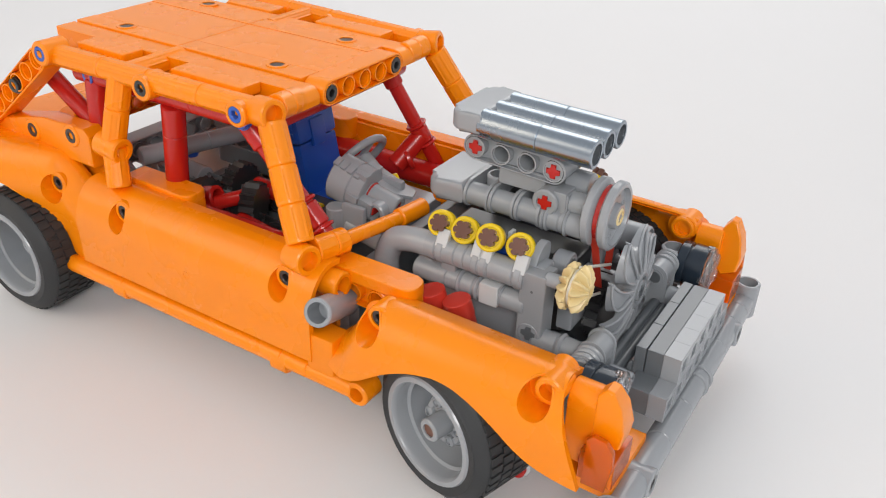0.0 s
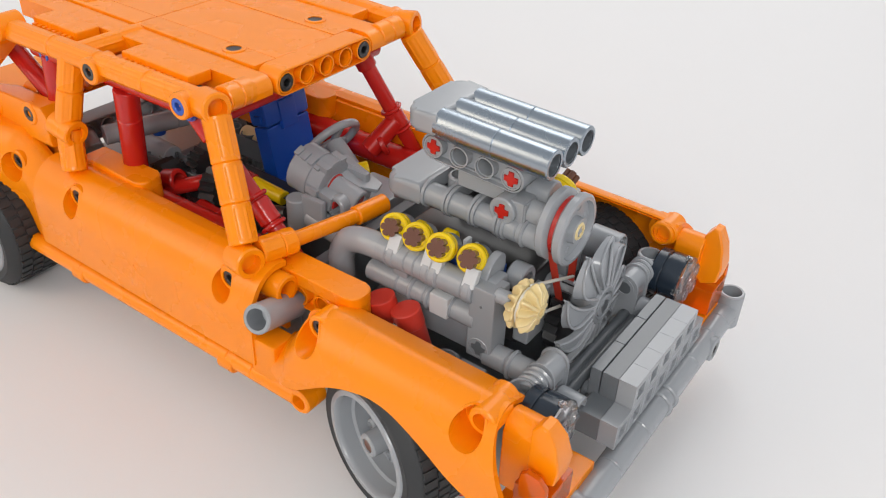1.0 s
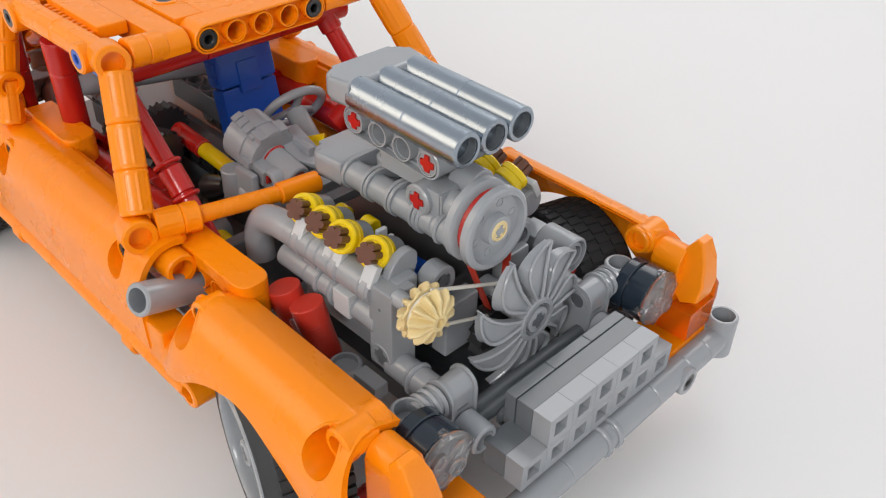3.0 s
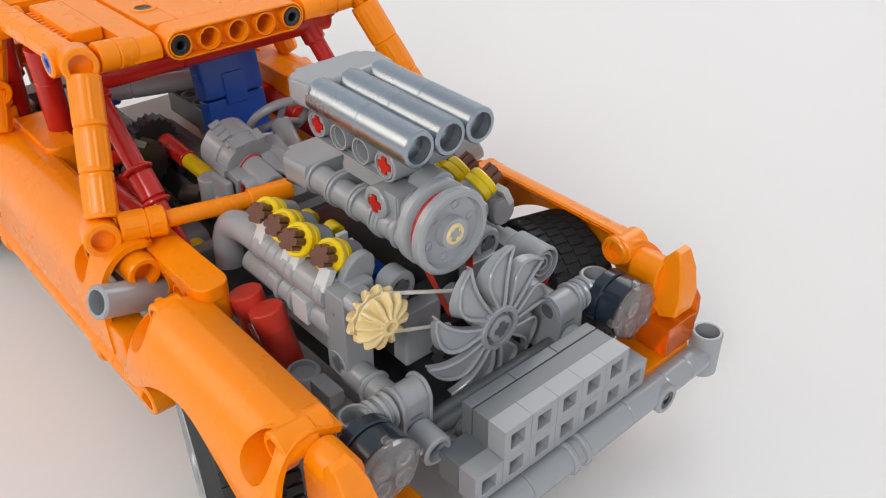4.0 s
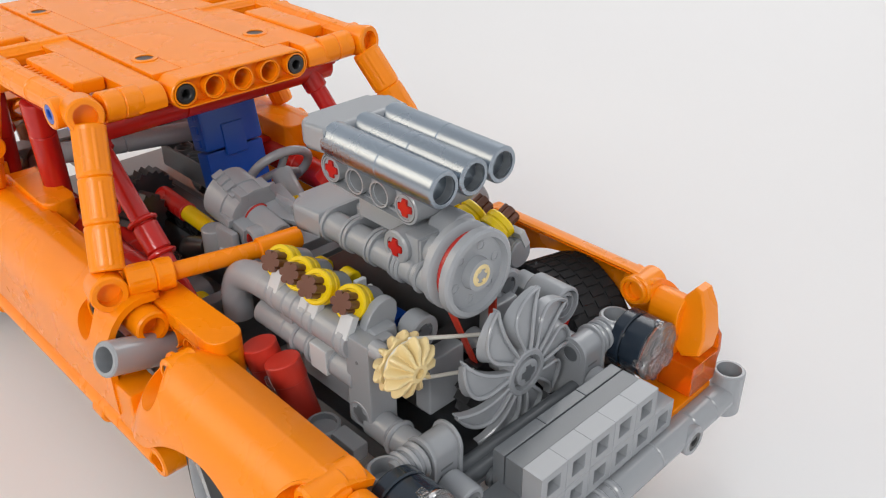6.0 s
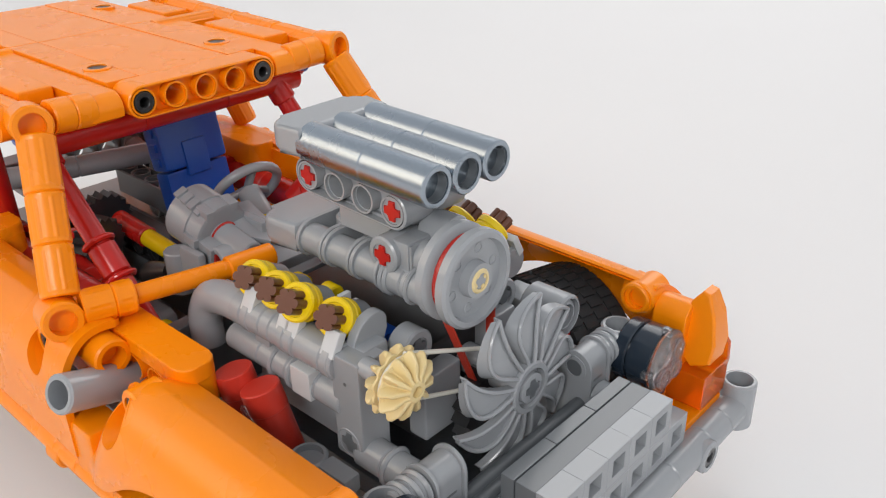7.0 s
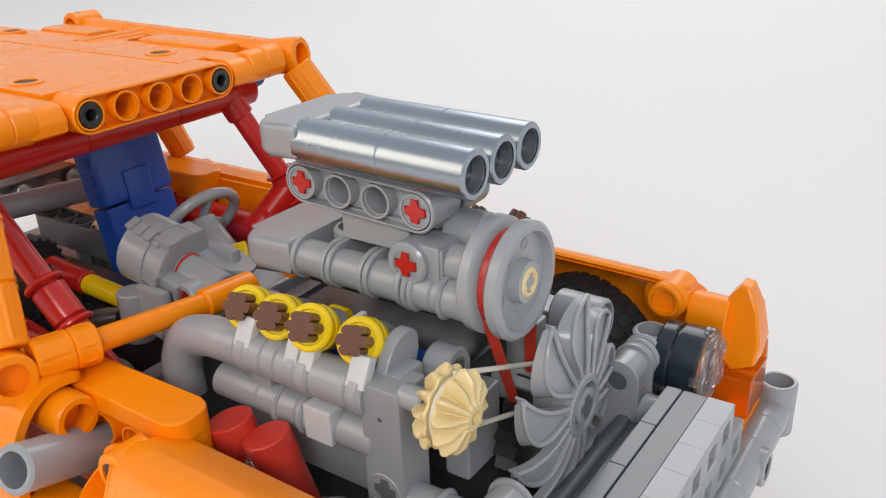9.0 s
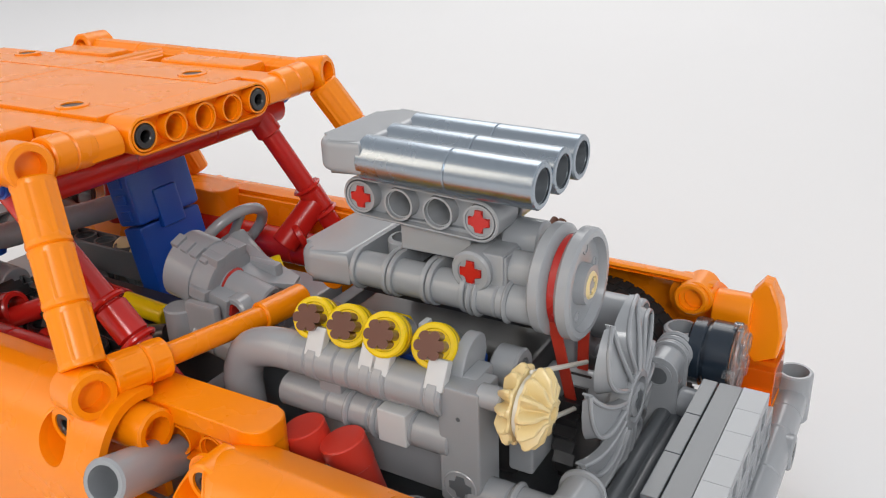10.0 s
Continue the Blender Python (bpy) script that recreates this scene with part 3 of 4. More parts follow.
def wheel(c, s, r=2.7, yaw=0.0, deep=0.0):
    """Tyre with blocky tread on a deep grey rim; s: the side that it faces."""
    w = 2.25
    turn = Matrix.Rotation(radians(yaw), 4, "Z")
    out = turn.to_3x3() @ (Y * s)
    side = turn.to_3x3() @ X
    c = Vector(c)
    rim = make("wheel", GREY, car, lambda bm: lathe(bm, c, out, [(-w, 0), (-w, 1.6), (-w + 0.2, 1.9), (-0.2, 1.92), (-0.02, 1.98), (0.06, 1.93), (0.07, 1.76), (0.0, 1.7), (-0.14, 1.68), (-0.55, 1.66), (-0.62, 1.56), (-1.25 - deep, 1.58), (-1.45 - deep, 1.45), (-1.5 - deep, 1.02), (-0.95 - deep, 0.96), (-0.88 - deep, 0.9), (-0.88 - deep, 0.72), (-0.98 - deep, 0.68), (-0.98 - deep, 0.5), (-1.1 - deep, 0.45), (-1.1 - deep, 0.0)], 48))
    def tyre(bm):
        lathe(bm, c, out, [(-w, 1.9), (-w - 0.05, 2.2), (-w + 0.2, r - 0.12), (-w + 0.35, r - 0.06), (-0.4, r - 0.06), (-0.22, r - 0.12), (-0.02, r - 0.42), (0.05, 2.25), (0.02, 2.0), (-0.05, 1.9)], 64, True)
    make("tyre", RUBBER, rim, tyre)
    def tread(bm):
        n = 44
        for k in range(n):
            for lane in range(4):
                q = 2 * math.pi * (k + 0.5 * (lane % 2)) / n
                m = Matrix.Translation(c) @ turn @ Matrix.Rotation(q, 4, "Y")
                y0 = -s * (0.32 + lane * 0.5)
                box(bm, (-0.13, min(y0, y0 - s * 0.44), r - 0.14), (0.13, max(y0, y0 - s * 0.44), r), 0, m)
    make("tread", RUBBER, rim, tread)
    make("hub", GREY, rim, lambda bm: tube(bm, c - out * (1.15 + deep), c - out * (0.05 + deep * 0.9), 0.41, 0.24, deep=0.1))
    make("hub_flange", GREY, rim, lambda bm: lathe(bm, c - out * (1.0 + deep), out, [(0, 0), (0, 0.8), (0.06, 0.84), (0.24, 0.84), (0.29, 0.8), (0.29, 0.62), (0.2, 0.58), (0.2, 0.0)], 32))
    make("axle", BROWN, rim, lambda bm: cross_axle(bm, c - out * (0.9 + deep), c - out * (0.10 + deep * 0.9), 0.235, 0.13))
    for k in range(6):
        q = radians(60 * k)
        d = side * math.cos(q) + Z * math.sin(q)
        make("rim_peg", GREY, rim, lambda bm: tube(bm, c - out * (1.1 + deep) + d * 0.68, c - out * (0.64 + deep) + d * 0.68, 0.2, 0.12))
    return rim


for s in (-1, 1):
    wheel((7.6 if s < 0 else 9.0, s * 7.05, 3.0), s, 2.7, -16.0)
    wheel((-12.9, s * 7.9, 3.0), s, 2.75, 0.0, 0.9)

for s in (-1, 1):
    R("track_rod", RED, car, (10.1, s * 5.5, 1.45), (10.1, s * 4.2, 1.45), 0.36, cuts=(0.6,))
    T("rod_ring", PALE_GLINT, car, (10.1, s * 5.3, 1.45), (10.1, s * 5.1, 1.45), 0.45, 0.34)

# -- engine --
YE = 0.25
# the core box is black to paint the shade in the gaps between grey parts
engine = make("engine", BLACK, car, lambda bm: box(bm, (4.2, YE - 1.5, 4.2), (9.4, YE + 1.5, 6.8), 0.15), "grey brick-built V8 with a tall blower and three intake tubes")


def scoop():
    def back(bm):
        prism(bm, [(5.7, YE - 1.5), (5.7, YE + 1.5)] + arc(4.9, YE + 1.05, 0.45, 90, 180, 8) + arc(4.9, YE - 1.05, 0.45, 180, 270, 8), (0, 0, 10.82), X, Y, 0.74, 0.16, 4)
    make("scoop_back", GREY, engine, back)
    for k in (-1, 0, 1):
        y = YE + k * 1.03
        a, b, c = V(5.55, y, 11.135), V(7.75, y, 11.09), V(9.75, y, 11.05)
        make("intake_tube", STEEL, engine, lambda bm: tube(bm, a, b, 0.5, 0.37, 0.03, 40, 0.6), "shiny silver tube")
        make("intake_tube", STEEL, engine, lambda bm: tube(bm, b, c, 0.5, 0.37, 0.03, 40, 1.7), "shiny silver tube")
        # raised mould marks, too small to read
        if k < 1:
            for x, w in ((6.3, 0.07), (6.75, 0.3), (8.15, 0.36), (8.8, 0.1), (9.15, 0.12)):
                for h in (0, 1):
                    o = V(x, y, 11.12 - 0.0205 * (x - 5.55))
                    make("mould_mark", STEEL, engine, lambda bm: box(bm, (0, -0.03, 0.494), (w, 0.03, 0.512), 0.004, Matrix.Translation(o) @ Matrix.Rotation(radians(16 + 13 * h), 4, "X") @ Matrix.Rotation(radians(1.2), 4, "Y")))
        # dark liner paints the shade inside the tube's mouth
        make("tube_bore", DARK, engine, lambda bm: tube(bm, c - X * 1.5, c - X * 0.05, 0.385, 0.35, 0.01, 32))
    for y in (-0.3, 0.85):
        make("scoop_beam", GREY, engine, lambda bm: beam(bm, 4, (5.3, y, 10.17), V(2.95, 0, -0.12), Y))
    for p in ((5.3, -0.81, 10.17), (8.3, -0.81, 10.05), (8.25, -1.14, 9.02)):
        make("cross_axle", RED, engine, lambda bm: cross_axle(bm, p, V(*p) + V(0, 0.9, 0), 0.25, 0.09))
        make("axle_seat", GREY, engine, lambda bm: lathe(bm, V(*p) + V(0, 0.06, 0), Y, [(0, 0), (0, 0.33), (0.3, 0.33), (0.3, 0)], 20))
    BX("neck", GREY, engine, (6.2, -0.6, 9.0), (8.0, 1.2, 9.75), 0.05)
    T("axle_block", GREY, engine, (8.25, -1.12, 9.02), (8.25, -0.1, 9.02), 0.47, 0.3)
    BX("axle_block", GREY, engine, (8.3, -0.95, 8.6), (8.95, 0.2, 9.45), 0.06)
    R("axle_bar", GREY, engine, (8.5, 0.3, 9.35), (9.35, 0.3, 9.35), 0.5)


def blower():
    def slab(bm):
        prism(bm, [(5.15, YE - 1.5), (5.15, YE + 1.5)] + arc(4.05, YE + 1.05, 0.45, 90, 180, 8) + arc(4.05, YE - 1.05, 0.45, 180, 270, 8), (0, 0, 8.02), X, Y, 0.82, 0.24, 4)
    make("blower_back", GREY, engine, slab)
    for s in (-1, 1):
        y = YE + s * 1.03
        R("blower_tube", GREY, engine, (5.1, y, 8.42), (9.75, y, 8.36), 0.42, cuts=(0.8,))
        for x in (8.15, 8.3, 9.0):
            T("collar", GREY, engine, (x, y, 8.38), (x + 0.12, y, 8.38), 0.5, 0.3)
    for x in (5.15, 6.0, 6.16, 7.02, 7.18, 8.0):
        make("rib", GREY, engine, lambda bm: prism(bm, arc(YE - 1.0, 8.42, 0.52, 90, 270, 10) + arc(YE + 1.0, 8.42, 0.52, -90, 90, 10), (x, 0, 0), Y, Z, 0.13, 0.03))
    for x in (5.62, 6.63, 7.64):
        make("pocket", GREY, engine, lambda bm: prism(bm, [(YE - 0.95, 8.3), (YE - 0.66, 8.6), (YE - 0.05, 8.3), (YE - 0.05, 8.0), (YE - 0.95, 8.0)], (x - 0.42, 0, 0), Y, Z, 0.84))
        # black strip drawn for the shade of an open slot
        make("slot", BLACK, engine, lambda bm: box(bm, (x - 0.2, YE - 0.71, 8.55), (x + 0.2, YE - 0.64, 8.612), 0))
    # black core, coloured as the shade beneath the ribs
    BX("blower_core", BLACK, engine, (4.9, YE - 0.7, 7.6), (9.6, YE + 0.7, 8.4), 0.05)
    BX("blower_base", BLUE, engine, (6.3, -1.9, 6.6), (8.6, -1.0, 7.12), 0.06, "blue block under the blower")
    R("valley_bush", YELLOW, engine, (6.3, -1.35, 7.45), (6.75, -1.35, 7.45), 0.28)
    R("valley_bush", YELLOW, engine, (5.2, -1.45, 7.35), (5.6, -1.45, 7.35), 0.3)
    BX("valley_clip", PALE_GLINT, engine, (7.35, -1.85, 7.5), (7.5, -1.5, 7.95), 0.03)
    BX("valley_clip", PALE_GLINT, engine, (7.65, -1.85, 7.45), (7.78, -1.5, 7.85), 0.03)
    # black slab put in the valley as its deep shade
    BX("valley_floor", BLACK, engine, (4.4, -2.5, 6.0), (9.0, -1.6, 6.5), 0.05)
    T("port", GREY, engine, (5.85, 0.15, 8.3), (5.85, 0.15, 8.95), 0.45, 0.34)
    BX("clamp", GREY, engine, (8.7, -0.9, 8.55), (9.0, 0.9, 9.4), 0.05)
    R("blower_nose", GREY, engine, (8.8, -0.45, 9.0), (9.8, -0.45, 9.0), 0.4)
    c = V(9.75, -0.45, 8.95)
    pulley = make("pulley", GREY, car, lambda bm: lathe(bm, c, X, [(0, 0), (0, 1.12), (0.06, 1.19), (0.26, 1.19), (0.34, 1.1), (0.38, 0.92), (0.55, 0.92), (0.58, 1.1), (0.66, 1.19), (0.86, 1.19), (0.92, 1.12), (0.92, 1.0), (0.74, 0.95), (0.72, 0.45), (0.95, 0.42), (0.95, 0.0)], 48))
    make("hub", TAN, pulley, lambda bm: tube(bm, c + X * 0.7, c + X * 0.99, 0.31, 0.2, deep=0.2))
    # brown disc painted as the dark depth of the bore
    make("hub_bore", BROWN, pulley, lambda bm: lathe(bm, c + X * 0.8, X, [(0, 0), (0, 0.2), (0.02, 0.2), (0.02, 0)], 20))
    for a in (0, 90, 180, 270):
        make("hub_notch", TAN, pulley, lambda bm: box(bm, (0.7, -0.05, 0.13), (0.97, 0.05, 0.22), 0.01, Matrix.Translation(c) @ Matrix.Rotation(radians(a + 25), 4, "X")))
    for k in range(6):
        q = radians(60 * k + 15)
        o = c + V(0.7, 0.72 * math.cos(q), 0.72 * math.sin(q))
        make("pulley_dimple", GREY, pulley, lambda bm: tube(bm, o, o + X * 0.05, 0.13, 0.095, 0.01, 16))
    # rubber bands
    make("drive_belt", DEEPRED, engine, lambda bm: lathe(bm, c, X, [(0.385, 0.9), (0.385, 0.985), (0.545, 0.985), (0.545, 0.9)], 40, True), "red rubber drive belt")
    for top, foot in (((10.2, -1.38, 8.7), (10.2, 0.0, 5.5)), ((10.2, 0.52, 8.6), (10.2, 0.5, 5.5))):
        top, foot = Vector(top), Vector(foot)
        run = foot - top
        make("drive_belt", BAND, engine, lambda bm: prism(bm, [(-0.13, 0), (0.13, 0), (0.13, run.length), (-0.13, run.length)], top, X, run.normalized(), 0.06, 0.015), "red rubber drive belt")


def bank(s):
    """One row of cylinders: header pipes, plugs and their wires' ends. s: -1 or 1 for the side."""
    def p(x, y, z):
        return V(x, YE + s * y, z)
    out = V(0.25 if s < 0 else 0.12, s * 0.85, 0.5).normalized()
    make("header_pipe", GREY, engine, lambda bm: bend(bm, [p(3.2, 3.3, 5.4), p(3.15, 3.25, 6.2), p(3.45, 3.2, 6.85), p(4.1, 3.17, 7.1), p(4.9, 3.15, 7.15)], 0.46), "bent grey pipe")
    R("header_pipe", GREY, engine, p(4.85, 3.15, 7.15), p(8.7, 3.15, 7.15), 0.46, cuts=(0.12, 0.32, 0.42, 0.66, 0.9))
    BX("bay_wall", GREY, engine, p(4.6, 2.3, 4.2) - V(0, 0.4, 0), p(8.6, 2.3, 5.9) + V(0, 0.4, 0), 0.08)
    R("lower_pipe", GREY, engine, p(4.4, 3.12, 6.1), p(8.8, 3.12, 6.1), 0.4, cuts=(0.3, 0.55, 0.8))
    for x in (6.2, 6.9):
        T("collar", GREY, engine, p(x, 3.12, 6.1), p(x + 0.15, 3.12, 6.1), 0.48, 0.3)
    # this clip's pale tone is a painted gloss reflection
    BX("pipe_clip", PALE_GLINT, engine, p(7.5, 3.12, 6.1) - V(0.36, 0.43, 0.3), p(7.5, 3.12, 6.1) + V(0.36, 0.43, 0.5), 0.05)
    BX("pipe_clip", GREY, engine, p(5.75, 3.0, 6.1) - V(0.3, 0.3, 0.3), p(5.75, 3.0, 6.1) + V(0.3, 0.3, 0.6), 0.05)
    for x, y, z in (((5.24, 3.27, 8.17), (6.2, 3.33, 8.23), (7.3, 3.55, 8.4), (8.28, 3.25, 8.24)) if s < 0 else ((5.24, 3.0, 8.3), (6.25, 3.05, 8.35), (7.27, 3.1, 8.4), (8.52, 2.85, 8.6))):
        face = p(x + (0.06 if s < 0 else 0.0), y, z)
        make("head", GREY, engine, lambda bm: rod(bm, face - out * 1.5, face - out * 0.82, 0.44))
        plug = make("spark_plug", YELLOW, car, lambda bm: lathe(bm, face - out * 0.84, out, [(0, 0), (0, 0.44), (0.04, 0.48), (0.2, 0.48), (0.23, 0.45), (0.27, 0.45), (0.3, 0.48), (0.45, 0.48), (0.5, 0.44), (0.5, 0.36), (0.46, 0.34), (0.46, 0.0)], 28), "yellow bush with a brown axle end")
        make("plug_end", BROWN, plug, lambda bm: lobes(bm, face - out * 0.4, face + out * 0.04))
    for x in (5.35, 6.75, 7.05, 8.35):
        T("pipe_band", GREY, engine, p(x, 3.15, 7.15), p(x + 0.3, 3.15, 7.15), 0.485, 0.4)
        # pale tabs carry the pipe's highlight as colour
        make("band_tab", PALE_GLINT, engine, lambda bm: box(bm, (x - 0.05, -0.12, 0.16), (x + 0.4, 0.12, 0.82), 0.04, Matrix.Translation((0, YE + s * 3.5, 7.2)) @ Matrix.Rotation(radians(s * 28), 4, "X")))
    if s < 0:
        make("head_end", GREY, engine, lambda bm: prism(bm, [(-0.5, -0.6), (0.5, -0.6), (0.5, 0.25)] + arc(0.0, 0.3, 0.5, 0, 180, 12), p(8.62, 2.55, 7.35), V(0, 1, 0), V(0, -s * 0.35, 1), 0.3, 0.05))
        BX("head_foot", GREY, engine, p(8.95, 2.6, 7.15) - V(0.35, 0.4, 0.4), p(8.95, 2.6, 7.15) + V(0.3, 0.4, 0.42), 0.12)
    # upright bracket at the front
    BX("bracket", GREY, engine, p(9.05, 3.0, 6.3) - V(0.47, 0.45, 1.55), p(9.05, 3.0, 6.3) + V(0.47, 0.45, 1.22 if s < 0 else 0.2), 0.07)
    make("bracket_dot", DARK, engine, lambda bm: lathe(bm, p(9.05, 3.44, 6.85), Y * s, [(0, 0), (0, 0.05), (0.015, 0.05), (0.015, 0)], 12))
    # solid dark cross painted as the depth of the open axle socket
    make("bracket_socket", DARK, engine, lambda bm: cross_axle(bm, p(9.05, 3.4, 5.2), p(9.05, 3.458, 5.2), 0.27, 0.1))
    make("bracket_socket", GREY, engine, lambda bm: tube(bm, p(9.05, 3.3, 5.2), p(9.05, 3.47, 5.2), 0.42, 0.36))
    T("axle_boss", GREY, engine, p(9.0, 1.6, 7.1), p(9.6, 1.6, 7.1), 0.5, 0.3, deep=0.1)
    # dark cross put where the boss has an open axle hole
    make("axle_end", DARK, engine, lambda bm: cross_axle(bm, p(9.5, 1.6, 7.1), p(9.58, 1.6, 7.1), 0.27, 0.1))
    T("lower_ring", GREY, engine, p(8.22, 4.05, 4.2), p(8.22, 4.05, 4.78), 0.48, 0.36, deep=0.4)
    BX("lower_beam", GREY, engine, p(8.62, 3.9, 4.5) - V(0.0, 0.25, 0.25), p(9.6, 3.9, 4.5) + V(0.0, 0.25, 0.25), 0.07)
    BX("lower_plate", GREY, engine, p(5.0, 3.75, 3.7) - V(0.0, 0.5, 0.15), p(8.0, 3.75, 3.7) + V(0.0, 0.5, 0.15), 0.05)
    R("lower_tie", DARK, engine, p(4.6, 3.9, 3.6), p(8.1, 3.9, 3.6), 0.3)
    R("front_tube", GREY, engine, p(9.2, 3.1, 4.9), p(11.3, 3.1, 4.9), 0.42, cuts=(0.4,))
    T("collar", GREY, engine, p(10.1, 3.1, 4.9), p(10.25, 3.1, 4.9), 0.5, 0.3)


def star(bm, p0, p1, ro, ri, n):
    d = Vector(p1) - Vector(p0)
    a, e1, e2 = basis(d)
    pts = []
    for k in range(2 * n):
        q = math.pi * k / n
        r = ro if (k // 1) % 2 == 0 else ri
        pts.append((r * math.cos(q), r * math.sin(q)))
    prism(bm, pts, p0, e1, e2, d.length, 0.02)


def lobes(bm, p0, p1, n=6):
    """A bar with n round lobes parted by sharp grooves."""
    d = Vector(p1) - Vector(p0)
    a, e1, e2 = basis(d)
    pts = []
    for k in range(n * 10):
        q = 2 * math.pi * k / (n * 10)
        r = 0.205 + 0.11 * abs(math.cos(n * q / 2)) ** 0.45
        pts.append((r * math.cos(q), r * math.sin(q)))
    prism(bm, pts, p0, e1, e2, d.length)


def bevel_gear(p, d, n=12, r=0.81):
    """A cone-toothed gear at p whose small face looks along d."""
    d = Vector(d).normalized()
    a, e1, e2 = basis(d)
    p = Vector(p)
    def build(bm):
        loops = []
        # along, radius in the gullets, radius on the teeth
        wave = (0.0, 0.0, 0.3, 0.8, 1.0, 1.0, 0.8, 0.3)
        m = n * len(wave)
        for h, lo, hi in ((0.0, 0.70, 0.72), (0.0, 0.84, 0.9), (0.05, 0.84, 0.93), (0.07, 0.72, 1.0), (0.13, 0.64, 1.03), (0.2, 0.54, 1.0), (0.36, 0.30, 0.78), (0.40, 0.28, 0.55), (0.42, 0.28, 0.40), (0.48, 0.28, 0.30), (0.48, 0.17, 0.17), (0.34, 0.16, 0.16)):
            ring = []
            for k in range(m):
                q = 2 * math.pi * k / m
                ring.append(bm.verts.new(p + d * h + (e1 * math.cos(q) + e2 * math.sin(q)) * r * (lo + (hi - lo) * wave[k % len(wave)])))
            loops.append(ring)
        for lo, hi in zip(loops, loops[1:]):
            for k in range(m):
                bm.faces.new((lo[k], lo[(k + 1) % m], hi[(k + 1) % m], hi[k]))
        bm.faces.new(loops[0][::-1])
        bm.faces.new(loops[-1])
    return make("bevel_gear", TAN, engine, build, "tan bevel gear", 32)


def front_drive():
    c = V(10.35, -2.74, 7.28)
    bevel_gear(c + X * 0.06, X)
    bevel_gear(c - X * 0.06, -X)
    make("gear_band", WHITE, engine, lambda bm: lathe(bm, c - X * 0.1, X, [(0.055, 0.45), (0.055, 0.63), (0.145, 0.63), (0.145, 0.45)], 32, True), "white rubber band round the gears")
    for y0, z0, y1, z1 in ((-2.6, 7.95, 0.4, 6.6), (-2.7, 6.75, 0.4, 5.5)):
        R("gear_band", WHITE, engine, (10.35, y0, z0), (10.35, y1, z1), 0.055)
    R("gear_shaft", GREY, engine, (9.4, -2.92, 7.38), (9.95, -2.92, 7.38), 0.25)
    BX("front_block", GREY, engine, (9.3, -1.5, 4.6), (9.9, -0.2, 6.4), 0.08)
    BX("front_block", GREY, engine, (9.3, 0.9, 4.4), (9.85, 2.0, 6.9), 0.08)
    fan()
    R("fan_shaft", GREY, engine, (9.4, 0.5, 5.9), (11.2, 0.5, 5.9), 0.4)
    make("dark_gear", BLACK, engine, lambda bm: star(bm, (10.0, 0.7, 4.9), (10.5, 0.7, 4.9), 1.45, 1.25, 24))
    # coiled tube of the other bank
    for k, r in enumerate((0.6, 0.43, 0.26)):
        T("coil", GREY, engine, (9.6, 3.0, 6.45), (10.8 - 0.05 * k, 3.0, 6.45), r, r - 0.1)
    R("side_can", RED, engine, (9.9, 3.1, 5.75), (10.6, 3.1, 5.75), 0.42)


def fan():
    c = V(11.35, 0.5, 5.9)
    hub = make("fan", GREY, car, lambda bm: lathe(bm, c - X * 0.25, X, [(0, 0), (0, 0.7), (0.4, 0.7), (0.44, 0.66), (0.44, 0.53), (0.24, 0.5), (0.24, 0.42), (0.44, 0.4), (0.46, 0.3), (0.46, 0)], 32), "grey nine-bladed fan")
    make("axle_end", DARK, hub, lambda bm: cross_axle(bm, c + X * 0.1, c + X * 0.222, 0.27, 0.1))
    n = 9
    for k in range(n):
        q0 = 2 * math.pi * k / n + 0.15
        def at(r, da, dx):
            q = q0 + da
            return c + V(dx, r * math.cos(q), r * math.sin(q))
        def edge(f, t, back=0.0, spread=0.0):
            # a petal: f is 0 on its bowed side and 1 on its hollow side, where the tip is
            r = 0.62 + 1.66 * t
            close = max(0.0, (t - 0.35) / 0.65)
            w = (0.30 + 0.14 * math.sin(math.pi * t)) * (1 - 0.98 * close ** 4)
            a = -0.21 - 0.10 * t * t + 0.05 * math.sin(math.pi * t) + w * (1 - f) + spread
            return at(r, a, 0.12 - 0.32 * t * t - back)
        make("blade", GREY, hub, lambda bm: shell(bm, [[edge(j / 6.0, i / 12.0, 0.13) for j in range(7)] for i in range(13)], 0.06))
        def lip(bm):
            bend(bm, [edge(1.0, i / 8.0) for i in range(9)], 0.055, 8, 3)
            bend(bm, [edge(0.0, i / 14.0) for i in range(15)], 0.055, 8, 3)
        make("blade_lip", GREY, hub, lip)
        # the bowed side runs back into a sloping wall
        make("blade_wall", GREY, hub, lambda bm: shell(bm, [[edge(0.0, i / 14.0, 0.12 * j * (1 - 0.7 * (i / 14.0) ** 2), 0.045 * j * (1 - 0.7 * i / 14.0)) for j in range(5)] for i in range(15)], 0.06))
        make("blade_wall", GREY, hub, lambda bm: shell(bm, [[edge(1.0, i / 8.0, 0.09 * j) for j in range(3)] for i in range(9)], 0.05))
    return hub


scoop()
blower()
bank(-1)
bank(1)
front_drive()
for a, b in (((5.6, -3.9, 6.05), (6.05, -3.7, 4.2)), ((6.6, -3.84, 6.0), (7.05, -3.62, 4.2))):
    make("red_can", CANRED, engine, lambda bm: lathe(bm, a, V(*b) - V(*a), [(0, 0), (0, 0.47), (0.03, 0.5), (0.62, 0.51), (0.64, 0.49), (1.9, 0.49), (1.9, 0)], 40), "frosted red cylinder")
    make("clear_rod", CLEAR, engine, lambda bm: rod(bm, V(*a) + V(-0.1, -0.5, -0.35), V(*b) + V(-0.02, -0.52, 0.2), 0.07))


